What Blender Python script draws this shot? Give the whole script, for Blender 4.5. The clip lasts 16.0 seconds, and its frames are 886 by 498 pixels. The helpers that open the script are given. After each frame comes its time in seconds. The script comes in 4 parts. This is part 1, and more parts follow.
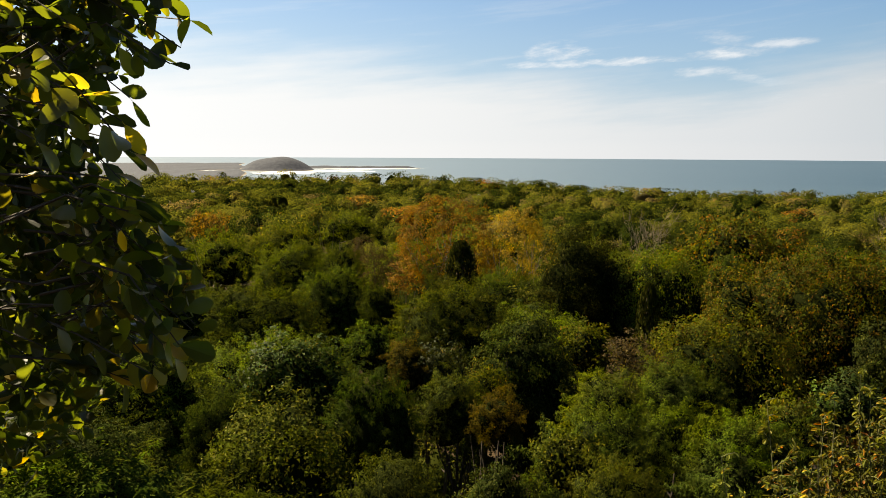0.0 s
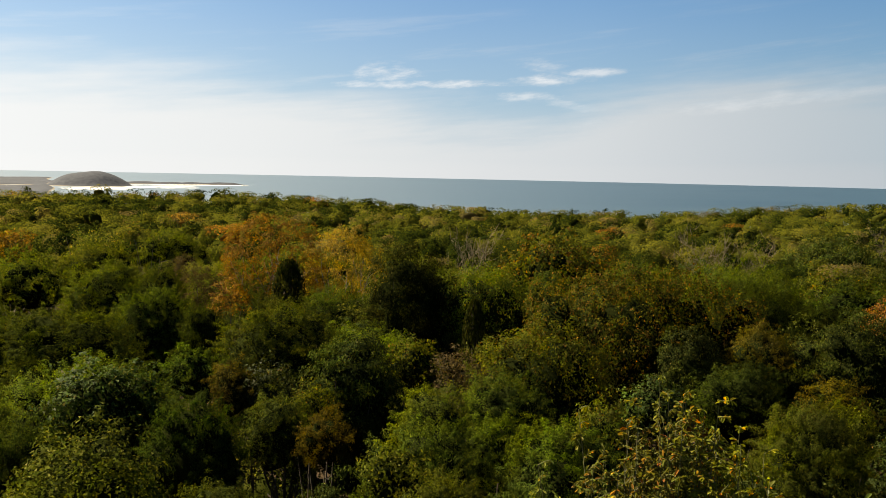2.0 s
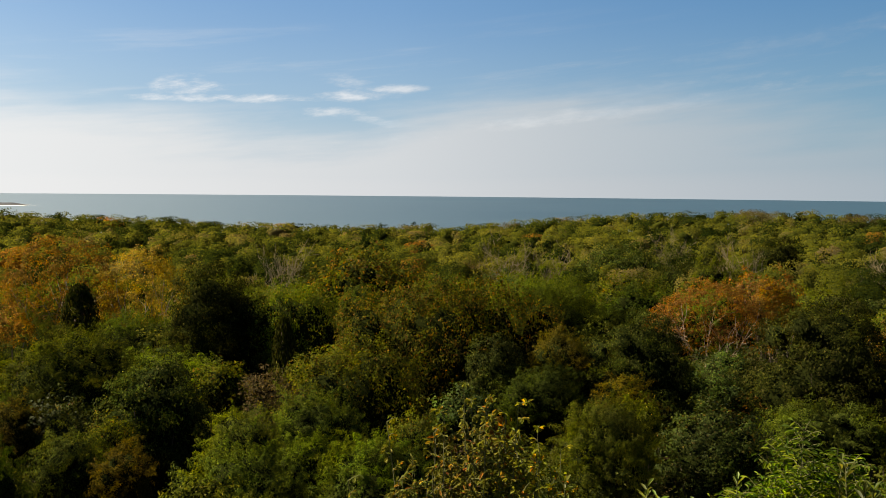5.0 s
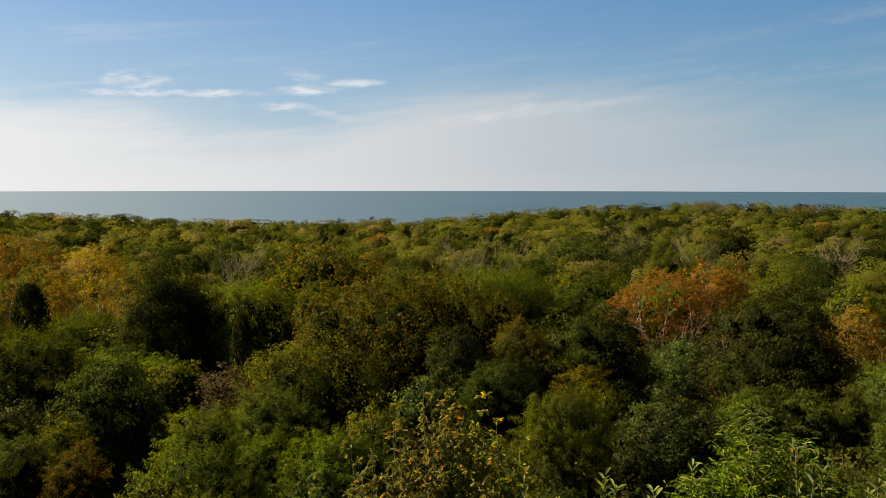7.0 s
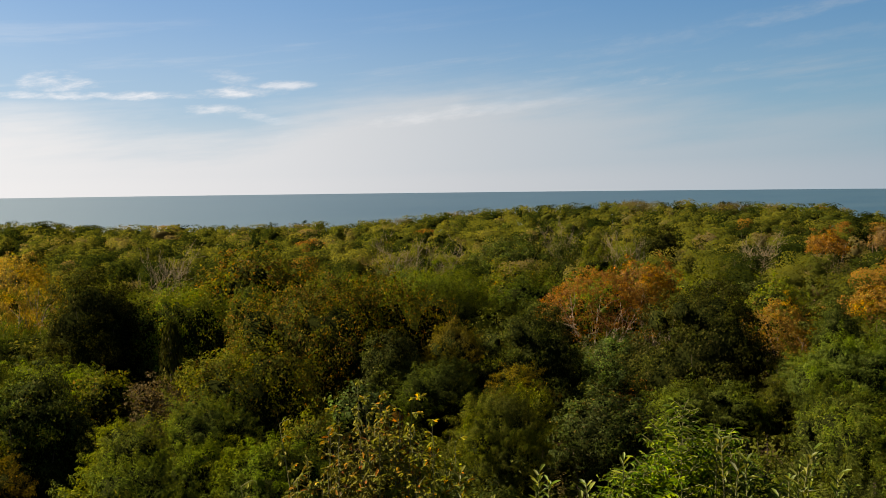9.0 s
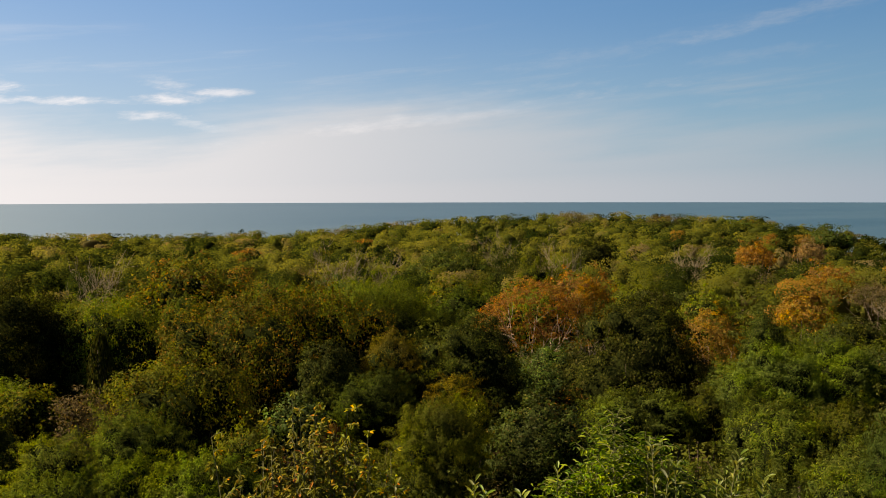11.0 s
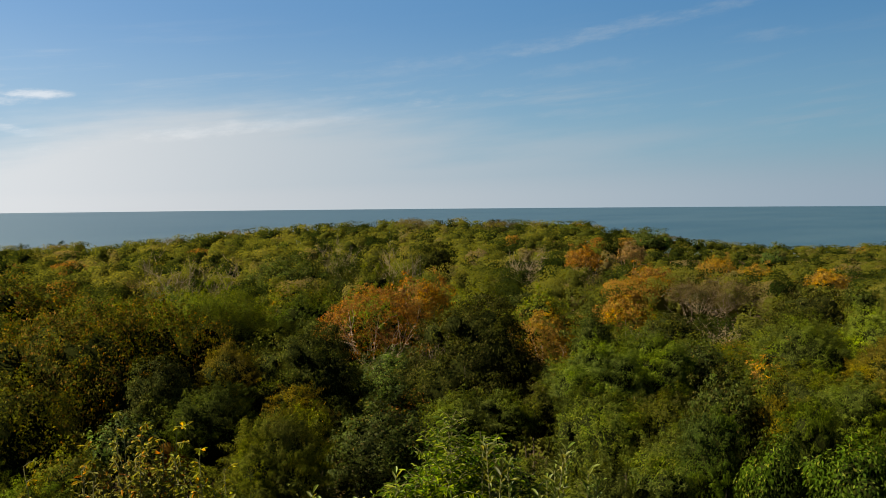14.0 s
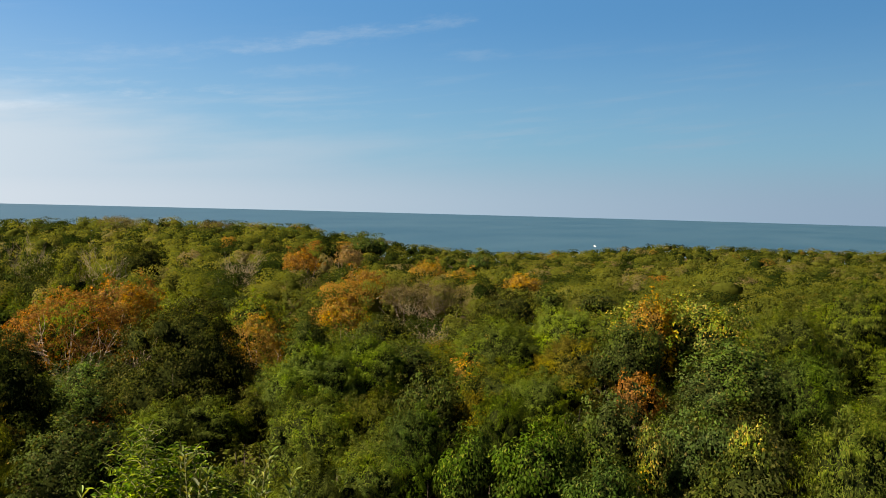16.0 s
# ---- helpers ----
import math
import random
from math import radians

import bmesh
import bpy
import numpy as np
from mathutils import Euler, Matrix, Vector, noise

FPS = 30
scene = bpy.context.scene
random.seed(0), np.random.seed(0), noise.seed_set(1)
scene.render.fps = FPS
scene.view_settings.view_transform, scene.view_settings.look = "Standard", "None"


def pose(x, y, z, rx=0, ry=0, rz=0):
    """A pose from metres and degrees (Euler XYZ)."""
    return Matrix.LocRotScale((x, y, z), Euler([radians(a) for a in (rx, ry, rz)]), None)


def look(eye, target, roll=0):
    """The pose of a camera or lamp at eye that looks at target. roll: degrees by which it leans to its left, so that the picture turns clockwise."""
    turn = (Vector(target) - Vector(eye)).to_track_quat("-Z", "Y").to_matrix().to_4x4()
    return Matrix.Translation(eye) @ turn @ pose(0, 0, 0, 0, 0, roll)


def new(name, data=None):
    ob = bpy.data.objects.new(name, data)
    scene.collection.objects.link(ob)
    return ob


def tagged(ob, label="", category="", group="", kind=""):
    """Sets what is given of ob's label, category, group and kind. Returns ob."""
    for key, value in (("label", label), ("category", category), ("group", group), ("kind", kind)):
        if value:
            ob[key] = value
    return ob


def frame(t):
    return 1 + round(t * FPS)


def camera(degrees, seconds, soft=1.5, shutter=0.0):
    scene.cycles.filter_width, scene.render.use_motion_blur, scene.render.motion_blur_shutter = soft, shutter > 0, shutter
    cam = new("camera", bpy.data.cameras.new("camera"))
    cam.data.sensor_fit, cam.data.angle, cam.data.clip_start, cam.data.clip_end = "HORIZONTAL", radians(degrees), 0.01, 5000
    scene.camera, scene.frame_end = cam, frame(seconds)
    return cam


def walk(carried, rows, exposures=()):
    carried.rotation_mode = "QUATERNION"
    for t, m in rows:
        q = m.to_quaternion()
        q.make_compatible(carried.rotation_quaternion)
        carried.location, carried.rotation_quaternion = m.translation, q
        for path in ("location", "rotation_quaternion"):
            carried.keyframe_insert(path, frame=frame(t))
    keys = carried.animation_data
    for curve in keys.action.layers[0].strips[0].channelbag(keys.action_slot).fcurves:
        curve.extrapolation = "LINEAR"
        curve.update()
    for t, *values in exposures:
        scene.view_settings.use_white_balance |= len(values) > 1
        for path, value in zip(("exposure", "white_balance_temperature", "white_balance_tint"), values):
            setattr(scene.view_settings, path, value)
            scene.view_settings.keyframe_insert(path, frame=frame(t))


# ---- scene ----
EYE = 40.0            # height of the eye over the sea
cam = camera(57.33, 16.0, soft=0.7)
ROWS = [
    (0.0, -0.000, -0.000, 0.00, -6.87, 0.29),
    (0.5, 0.005, -0.000, -0.99, -6.71, 0.26),
    (1.0, 0.022, -0.001, -4.12, -6.51, 1.00),
    (1.5, 0.053, -0.005, -10.14, -6.06, 1.15),
    (2.0, 0.062, -0.007, -12.02, -5.43, 1.22),
    (2.5, 0.068, -0.008, -13.07, -5.77, 0.72),
    (3.0, 0.071, -0.009, -13.75, -5.65, 0.07),
    (3.5, 0.076, -0.010, -14.77, -5.33, -0.09),
    (4.0, 0.090, -0.014, -17.38, -4.81, 0.02),
    (4.5, 0.112, -0.022, -21.97, -4.48, 0.55),
    (4.7, 0.122, -0.026, -24.01, -4.18, 0.82),
    (6.8, 0.141, -0.035, -27.93, -4.48, 0.13),
    (7.0, 0.142, -0.036, -28.30, -4.56, 0.06),
    (7.5, 0.149, -0.040, -29.84, -4.28, -0.13),
    (8.0, 0.157, -0.044, -31.56, -4.45, -0.17),
    (8.5, 0.162, -0.048, -32.73, -4.53, -0.26),
    (8.7, 0.162, -0.048, -32.75, -4.48, -0.46),
    (10.8, 0.178, -0.059, -36.49, -3.89, -0.53),
    (11.0, 0.182, -0.061, -37.26, -3.75, -0.12),
    (11.5, 0.191, -0.069, -39.62, -3.24, 0.15),
    (12.0, 0.203, -0.079, -42.63, -3.27, -0.25),
    (12.5, 0.214, -0.090, -45.54, -3.36, -0.13),
    (13.0, 0.220, -0.096, -47.20, -3.43, -0.19),
    (13.5, 0.225, -0.101, -48.47, -3.57, -0.25),
    (14.0, 0.225, -0.101, -48.49, -3.31, -0.48),
    (14.5, 0.232, -0.110, -50.66, -3.90, -0.12),
    (15.0, 0.255, -0.142, -58.15, -3.96, 1.03),
    (15.5, 0.270, -0.169, -64.18, -3.63, 1.47),
    (16.0, 0.279, -0.189, -68.19, -2.93, 1.50),
]
walk(cam, [(t, pose(x, y, EYE, 0, 0, yaw) @ pose(0, 0, 0, 90 + pitch) @ pose(0, 0, 0, 0, 0, roll)) for t, x, y, yaw, pitch, roll in ROWS],
     exposures=[(0.0, 1.46, 6560, 10), (1.0, 1.43, 6520, 10), (2.5, 1.34, 6480, 9), (4.5, 1.32, 6480, 10), (7.0, 1.34, 6520, 11), (8.5, 1.39, 6580, 12),
                (11.0, 1.46, 6860, 16), (12.0, 1.35, 6740, 14), (13.0, 1.38, 6570, 12), (14.5, 1.45, 6380, 10), (16.0, 1.70, 6240, 10)])

# ---- light ----
SUN_AZ, SUN_EL = 50.0, 41.0        # degrees to the left of straight ahead, degrees up
SKY_STRENGTH, SUN_STRENGTH = 0.04, 9.6

sun = new("sun", bpy.data.lights.new("sun", "SUN"))
sun.data.energy, sun.data.angle, sun.data.color = SUN_STRENGTH, radians(0.6), (1.0, 0.84, 0.58)
sun_way = Vector((-math.sin(radians(SUN_AZ)) * math.cos(radians(SUN_EL)), math.cos(radians(SUN_AZ)) * math.cos(radians(SUN_EL)), math.sin(radians(SUN_EL))))
sun.matrix_world = look(sun_way * 100, (0, 0, 0))


class Nodes:
    """Short hand for a node tree."""

    def __init__(self, tree):
        self.tree = tree
        tree.nodes.clear()

    def add(self, kind, **inputs):
        n = self.tree.nodes.new(kind)
        for key, value in inputs.items():
            self.put(n.inputs[int(key[1:]) if key[0] == "i" and key[1:].isdigit() else key.replace("_", " ")], value)
        return n

    def put(self, socket, value):
        if isinstance(value, bpy.types.NodeSocket):
            self.tree.links.new(value, socket)
        else:
            socket.default_value = value

    def math(self, op, a, b=0.0, clamp=False):
        n = self.add("ShaderNodeMath", i0=a, i1=b)
        n.operation, n.use_clamp = op, clamp
        return n.outputs[0]

    def vector(self, op, a, b=(1, 1, 1)):
        n = self.add("ShaderNodeVectorMath", i0=a, i1=b)
        n.operation = op
        return n

    def mix(self, f, a, b, blend="MIX"):
        n = self.add("ShaderNodeMix")
        n.data_type, n.blend_type = "RGBA", blend
        self.put(n.inputs[0], f), self.put(n.inputs[6], a), self.put(n.inputs[7], b)
        return n.outputs[2]

    def ramp(self, f, stops, rounded=False):
        n = self.add("ShaderNodeValToRGB", i0=f)
        n.color_ramp.interpolation = "B_SPLINE" if rounded else "LINEAR"
        while len(n.color_ramp.elements) < len(stops):
            n.color_ramp.elements.new(0.5)
        for e, (p, c) in zip(n.color_ramp.elements, stops):
            e.position, e.color = p, (*c, 1)
        return n.outputs[0]

    def noise(self, vector, scale, detail=4.0, rough=0.55):
        return self.add("ShaderNodeTexNoise", Vector=vector, Scale=scale, Detail=detail, Roughness=rough).outputs[0]

    def smooth_linear(self, value, low, high):
        return self.add("ShaderNodeMapRange", i0=value, i1=low, i2=high).outputs[0]

    def smooth_linear_to(self, value, low, high):
        return self.add("ShaderNodeMapRange", i0=value, i1=0.0, i2=1.0, i3=low, i4=high).outputs[0]

    def smooth(self, value, low, high, to_low=0.0, to_high=1.0):
        n = self.add("ShaderNodeMapRange", i0=value, i1=low, i2=high, i3=to_low, i4=to_high)
        n.interpolation_type = "SMOOTHSTEP"
        return n.outputs[0]


def build_world():
    world = bpy.data.worlds.new("sky")
    scene.world = world
    world.use_nodes = True
    n = Nodes(world.node_tree)
    direction = n.add("ShaderNodeTexCoord").outputs["Generated"]
    way = n.add("ShaderNodeSeparateXYZ", i0=direction)
    sky = n.add("ShaderNodeTexSky")
    sky.sky_type, sky.sun_disc = "NISHITA", False
    sky.sun_elevation, sky.sun_rotation, sky.altitude = radians(SUN_EL), radians(-SUN_AZ), 40.0
    sky.air_density, sky.dust_density, sky.ozone_density = 1.0, 0.4, 3.0
    az = n.math("MULTIPLY", n.math("ARCTAN2", way.outputs[0], way.outputs[1]), 57.2958)     # degrees to the right
    el = n.math("MULTIPLY", n.math("ARCSINE", way.outputs[2]), 57.2958)
    slant = n.math("SUBTRACT", el, n.math("MULTIPLY", az, 0.10))

    def field(u, v, z, scale, detail, rough):
        return n.noise(n.add("ShaderNodeCombineXYZ", i0=n.math("MULTIPLY", az, u), i1=n.math("MULTIPLY", slant, v), i2=z).outputs[0], scale, detail, rough)

    fine, broad, wisps = field(0.26, 0.95, 3.0, 1.5, 6.0, 0.62), field(0.05, 0.22, 9.0, 1.3, 5.0, 0.55), field(0.07, 0.75, 21.0, 1.1, 6.0, 0.6)

    def streak(a, e, slope, length, thick, amount, ragged=1.9):
        du = n.math("SUBTRACT", az, a)
        dv = n.math("SUBTRACT", n.math("SUBTRACT", el, e), n.math("MULTIPLY", du, slope))
        du, dv = n.math("DIVIDE", du, length), n.math("DIVIDE", dv, thick)
        q = n.math("SUBTRACT", 1.0, n.math("ADD", n.math("MULTIPLY", du, du), n.math("MULTIPLY", dv, dv)))
        q = n.math("ADD", q, n.math("MULTIPLY", n.math("SUBTRACT", fine, 0.5), ragged * 2))
        return n.smooth(q, 0.0, 1.8, 0.0, amount * 0.9)

    clouds = None
    for values in SMALL_CLOUDS:
        c = streak(*values)
        clouds = c if clouds is None else n.math("MAXIMUM", clouds, c)
    # thin veil with a ragged upper edge, rising and falling along the horizon; thickest on the sun's side
    edge = n.math("MULTIPLY", n.ramp(n.smooth_linear(az, -40.0, 100.0), [(i, (e / 10,) * 3) for i, e in VEIL_EDGE], True), 10.0)
    edge = n.math("ADD", edge, n.math("MULTIPLY", n.math("SUBTRACT", broad, 0.5), 5.0))
    edge = n.math("ADD", edge, n.math("MULTIPLY", n.math("SUBTRACT", wisps, 0.5), 3.5))
    veil = n.smooth(n.math("SUBTRACT", edge, el), -2.4, 2.2)
    veil = n.math("MULTIPLY", veil, n.smooth(az, 20.0, 85.0, 0.92, 0.42))
    torn = n.math("MULTIPLY", n.smooth(wisps, 0.50, 0.78, 0.0, 0.42), n.smooth(el, 14.0, 5.0))
    low = n.smooth(el, 0.0, n.smooth(az, -20.0, 70.0, 6.5, 4.6), 0.97, 0.0)
    cover = n.math("MAXIMUM", n.math("MAXIMUM", clouds, torn), n.math("MAXIMUM", veil, low), clamp=True)
    white = n.ramp(n.smooth_linear(az, -40.0, 100.0), [(0.0, (0.93, 0.92, 0.90)), (0.28, (0.84, 0.835, 0.82)), (0.46, (0.70, 0.72, 0.735)),
                                                     (0.60, (0.585, 0.635, 0.67)), (0.78, (0.44, 0.555, 0.645)), (1.0, (0.34, 0.46, 0.60))], True)
    white = n.mix(1.0, white, (CLOUD, CLOUD, CLOUD, 1), "MULTIPLY")
    puff = n.mix(n.math("MULTIPLY", clouds, 1.3, clamp=True), white, n.mix(n.smooth(az, 20.0, 60.0), (CLOUD, CLOUD * 0.985, CLOUD * 0.965, 1), (CLOUD * 0.76, CLOUD * 0.77, CLOUD * 0.79, 1)))
    blue = n.add("ShaderNodeHueSaturation", Saturation=n.smooth(az, -10.0, 62.0, 0.82, 1.3), Value=n.smooth(el, 1.0, 11.0, 0.8, 1.22), Color=sky.outputs[0]).outputs[0]
    # clear sea air: the blue reaches far down
    clear = n.mix(n.smooth(el, 3.0, 14.0), (3.3, 5.2, 7.0, 1), (1.55, 3.4, 6.3, 1))
    clear = n.mix(1.0, clear, n.mix(n.smooth(az, 10.0, 80.0), (1.22, 1.10, 1.02, 1), (0.80, 0.97, 0.96, 1)), "MULTIPLY")
    clear = n.mix(1.0, clear, n.mix(n.smooth(az, -25.0, 15.0), (1.45, 1.26, 1.14, 1), (1, 1, 1, 1)), "MULTIPLY")
    blue = n.mix(n.smooth(el, 14.0, 45.0, 0.8, 0.0), blue, clear)
    colour = n.mix(cover, blue, puff)
    # the sky darkens away from the sun
    side = n.ramp(n.smooth_linear(az, -40.0, 100.0), [(0.0, (0.76,) * 3), (0.18, (0.74,) * 3), (0.44, (0.66,) * 3), (0.54, (0.61,) * 3), (0.71, (0.545,) * 3), (0.90, (0.45,) * 3), (1.0, (0.43,) * 3)], True)
    colour = n.mix(1.0, colour, n.mix(1.0, side, (1.43, 1.43, 1.43, 1), "MULTIPLY"), "MULTIPLY")
    n.add("ShaderNodeOutputWorld", Surface=n.add("ShaderNodeBackground", Color=colour, Strength=SKY_STRENGTH).outputs[0])


# small clouds: degrees to the right, degrees up, slope, half length, half thickness, density
SMALL_CLOUDS = ((7.9, 6.80, 0.0, 2.6, 0.80, 0.95), (11.2, 6.05, 0.030, 7.6, 0.36, 0.85), (18.9, 6.45, 0.03, 3.2, 0.50, 0.85), (18.5, 7.40, 0.0, 1.9, 0.55, 0.55), (21.9, 6.95, 0.03, 3.2, 0.36, 0.70),
                (17.8, 5.30, 0.0, 2.8, 0.45, 0.65), (20.4, 4.75, -0.14, 3.2, 0.40, 0.5), (38.8, 5.70, 0.13, 17.0, 0.65, 0.42), (40.0, 7.0, 0.08, 11.0, 0.60, 0.26), (61.0, 11.5, 0.17, 10.0, 0.75, 0.30),
                (48.0, 9.6, 0.14, 10.0, 0.8, 0.18), (70.2, 10.6, 0.02, 3.0, 0.6, 0.2), (58.6, 9.1, 0.10, 5.5, 0.6, 0.18), (58.4, 6.1, 0.06, 6.0, 0.5, 0.2), (73.3, 4.6, 0.10, 8.0, 0.5, 0.2), (83.5, 6.9, 0.08, 4.0, 0.45, 0.16))
# the veil's upper edge: part of the way from 40 degrees left to 100 degrees right, degrees up
VEIL_EDGE = ((0.0, 6.2), (0.17, 5.4), (0.29, 4.9), (0.36, 3.5), (0.42, 3.3), (0.46, 5.0), (0.50, 6.4), (0.54, 6.2), (0.60, 5.0), (0.68, 4.3), (0.76, 3.8), (0.86, 2.6), (1.0, 2.0))
CLOUD = 10.1         # radiance of sunlit thin cloud, on the scale of the sky
build_world()


# ---- materials ----
def material(name):
    m = bpy.data.materials.new(name)
    m.use_nodes = True
    return m, Nodes(m.node_tree)


def leaf_material(name, stops, glow=0.25, rough=0.65, spec=0.0, by_plant=False, gain=(2.0, 1.75, 0.75)):
    """Leaves: each one its own tone out of the stops, each plant a shade of its own, light coming through."""
    m, n = material(name)
    isl = n.add("ShaderNodeNewGeometry").outputs["Random Per Island"]
    own = n.add("ShaderNodeObjectInfo").outputs["Random"]
    place = n.add("ShaderNodeNewGeometry").outputs["Position"]
    base = n.ramp(own if by_plant else isl, [(p, (r, g, b * 1.7)) for p, (r, g, b) in stops])
    patch = n.noise(place, 0.9, 3.0)
    leafy = n.smooth_linear_to(n.math("FRACT", n.math("MULTIPLY", isl, 37.0)), 0.62, 1.42)
    hsv = n.add("ShaderNodeHueSaturation", Hue=n.smooth(own, 0.0, 1.0, 0.485, 0.515), Saturation=n.smooth(patch, 0.3, 0.7, 0.9, 1.1),
                Value=n.math("MULTIPLY", n.math("MULTIPLY", n.smooth(own, 0.0, 1.0, 0.49, 0.80), leafy), n.smooth(patch, 0.3, 0.7, 0.75, 1.25)), Color=base).outputs[0]
    bsdf = n.add("ShaderNodeBsdfPrincipled", i0=hsv, Roughness=rough)
    bsdf.inputs["Specular IOR Level"].default_value = spec
    through_leaf = n.mix(1.0, hsv, (*gain, 1), "MULTIPLY")
    tr = n.add("ShaderNodeBsdfTranslucent", Color=through_leaf)
    out = n.add("ShaderNodeMixShader", i0=glow, i1=bsdf.outputs[0], i2=tr.outputs[0])
    n.add("ShaderNodeOutputMaterial", Surface=out.outputs[0])
    return m


def bark_material(name, a, b, gloss=0.15):
    m, n = material(name)
    place = n.add("ShaderNodeTexCoord").outputs["Object"]
    f = n.noise(place, 14.0, 6.0, 0.65)
    g = n.noise(place, 2.0, 3.0)
    col = n.mix(n.math("MULTIPLY", n.math("ADD", f, g), 0.5), (*a, 1), (*b, 1))
    bump = n.add("ShaderNodeBump", Strength=0.5, Distance=0.02, Height=f)
    bsdf = n.add("ShaderNodeBsdfPrincipled", i0=col, Roughness=0.85, Specular_IOR_Level=gloss, Normal=bump.outputs[0])
    n.add("ShaderNodeOutputMaterial", Surface=bsdf.outputs[0])
    return m


LEAF = {
    "broad_dark": leaf_material("dark_green_leaf", [(0.0, (0.0129, 0.0184, 0.0024)), (0.6, (0.0236, 0.0301, 0.0032)), (0.88, (0.0386, 0.0428, 0.005)), (1.0, (0.0644, 0.0621, 0.0088))], 0.18, 0.6, 0.0),
    "broad_green": leaf_material("green_leaf", [(0.0, (0.0188, 0.0293, 0.0029)), (0.6, (0.0302, 0.0438, 0.0042)), (0.92, (0.0465, 0.0554, 0.0071)), (1.0, (0.0776, 0.0554, 0.0071))], 0.2, 0.5, 0.01),
    "broad_light": leaf_material("light_green_leaf", [(0.0, (0.0284, 0.0414, 0.0025)), (0.6, (0.0544, 0.0697, 0.0043)), (0.92, (0.0871, 0.1002, 0.0079)), (1.0, (0.1633, 0.1633, 0.0216))], 0.28, 0.5, 0.0),
    "broad_yellow": leaf_material("yellow_green_leaf", [(0.0, (0.0337, 0.0469, 0.0024)), (0.6, (0.0589, 0.0725, 0.004)), (0.9, (0.0883, 0.0889, 0.0055)), (1.0, (0.1157, 0.0656, 0.004))], 0.24),
    "feather_olive": leaf_material("olive_leaflet", [(0.0, (0.028, 0.0393, 0.0024)), (0.6, (0.046, 0.0589, 0.0035)), (1.0, (0.069, 0.0693, 0.0059))], 0.28),
    "feather_light": leaf_material("light_leaflet", [(0.0, (0.0448, 0.0627, 0.0033)), (0.6, (0.0702, 0.0911, 0.0044)), (1.0, (0.1014, 0.1073, 0.0077))], 0.28),
    "feather_green": leaf_material("green_leaflet", [(0.0, (0.0278, 0.0413, 0.0027)), (0.6, (0.0462, 0.0637, 0.0039)), (1.0, (0.069, 0.0824, 0.0067))], 0.28),
    "feather_brown": leaf_material("brown_leaflet", [(0.0, (0.040, 0.038, 0.0025)), (0.6, (0.064, 0.056, 0.0038)), (1.0, (0.092, 0.068, 0.0050))], 0.34),
    "feather_dark": leaf_material("dark_olive_leaflet", [(0.0, (0.0152, 0.0239, 0.0018)), (0.6, (0.0263, 0.0376, 0.0026)), (1.0, (0.0405, 0.049, 0.0037))], 0.28),
    "rust": leaf_material("rust_leaf", [(0.0, (0.0897, 0.0431, 0.0049)), (0.5, (0.1413, 0.0678, 0.0067)), (0.8, (0.1656, 0.0904, 0.0091)), (1.0, (0.1168, 0.0971, 0.0097))], 0.3),
    "rust_olive": leaf_material("olive_rust_leaf", [(0.0, (0.022, 0.0272, 0.0019)), (0.5, (0.0377, 0.04, 0.0026)), (0.75, (0.0547, 0.0463, 0.003)), (1.0, (0.0979, 0.0416, 0.0037))], 0.24),
    "rust_pale": leaf_material("pale_rust_leaf", [(0.0, (0.0864, 0.0494, 0.0098)), (0.6, (0.1184, 0.0741, 0.0168)), (1.0, (0.1296, 0.0988, 0.0259))], 0.24),
    "gold": leaf_material("gold_leaf", [(0.0, (0.1241, 0.0716, 0.0041)), (0.6, (0.186, 0.1048, 0.0059)), (1.0, (0.1717, 0.077, 0.005))], 0.3),
    "dry": leaf_material("dry_leaf", [(0.0, (0.050, 0.040, 0.010)), (0.6, (0.072, 0.059, 0.015)), (1.0, (0.082, 0.074, 0.017))], 0.24),
    "spike": leaf_material("lance_leaf", [(0.0, (0.042, 0.066, 0.004)), (0.6, (0.082, 0.110, 0.006)), (1.0, (0.150, 0.165, 0.014))], 0.35, 0.45, 0.12),
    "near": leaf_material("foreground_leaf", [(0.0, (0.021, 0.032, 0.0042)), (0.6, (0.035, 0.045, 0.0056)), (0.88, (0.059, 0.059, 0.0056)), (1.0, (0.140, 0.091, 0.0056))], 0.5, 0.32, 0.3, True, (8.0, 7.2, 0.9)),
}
# darker, less translucent copy of the foreground leaf: shade put into its colour
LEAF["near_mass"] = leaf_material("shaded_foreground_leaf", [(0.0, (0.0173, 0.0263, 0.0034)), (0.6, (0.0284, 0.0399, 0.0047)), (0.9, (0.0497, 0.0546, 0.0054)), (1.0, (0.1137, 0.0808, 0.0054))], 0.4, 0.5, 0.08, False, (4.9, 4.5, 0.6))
LEAF["rust_gold"] = leaf_material("mustard_leaf", [(0.0, (0.1052, 0.0608, 0.0044)), (0.35, (0.1624, 0.0891, 0.0072)), (0.7, (0.1816, 0.1174, 0.01)), (1.0, (0.0717, 0.0839, 0.0057))], 0.28)
LEAF["broad_hang"] = leaf_material("blue_green_leaf", [(0.0, (0.0103, 0.0188, 0.0014)), (0.6, (0.0224, 0.0358, 0.0024)), (0.92, (0.0439, 0.0609, 0.0048)), (1.0, (0.068, 0.0664, 0.0069))], 0.2, 0.5, 0.0)
LEAF["ivy"] = LEAF["broad_dark"]
LEAF["bare"] = LEAF["dry"]
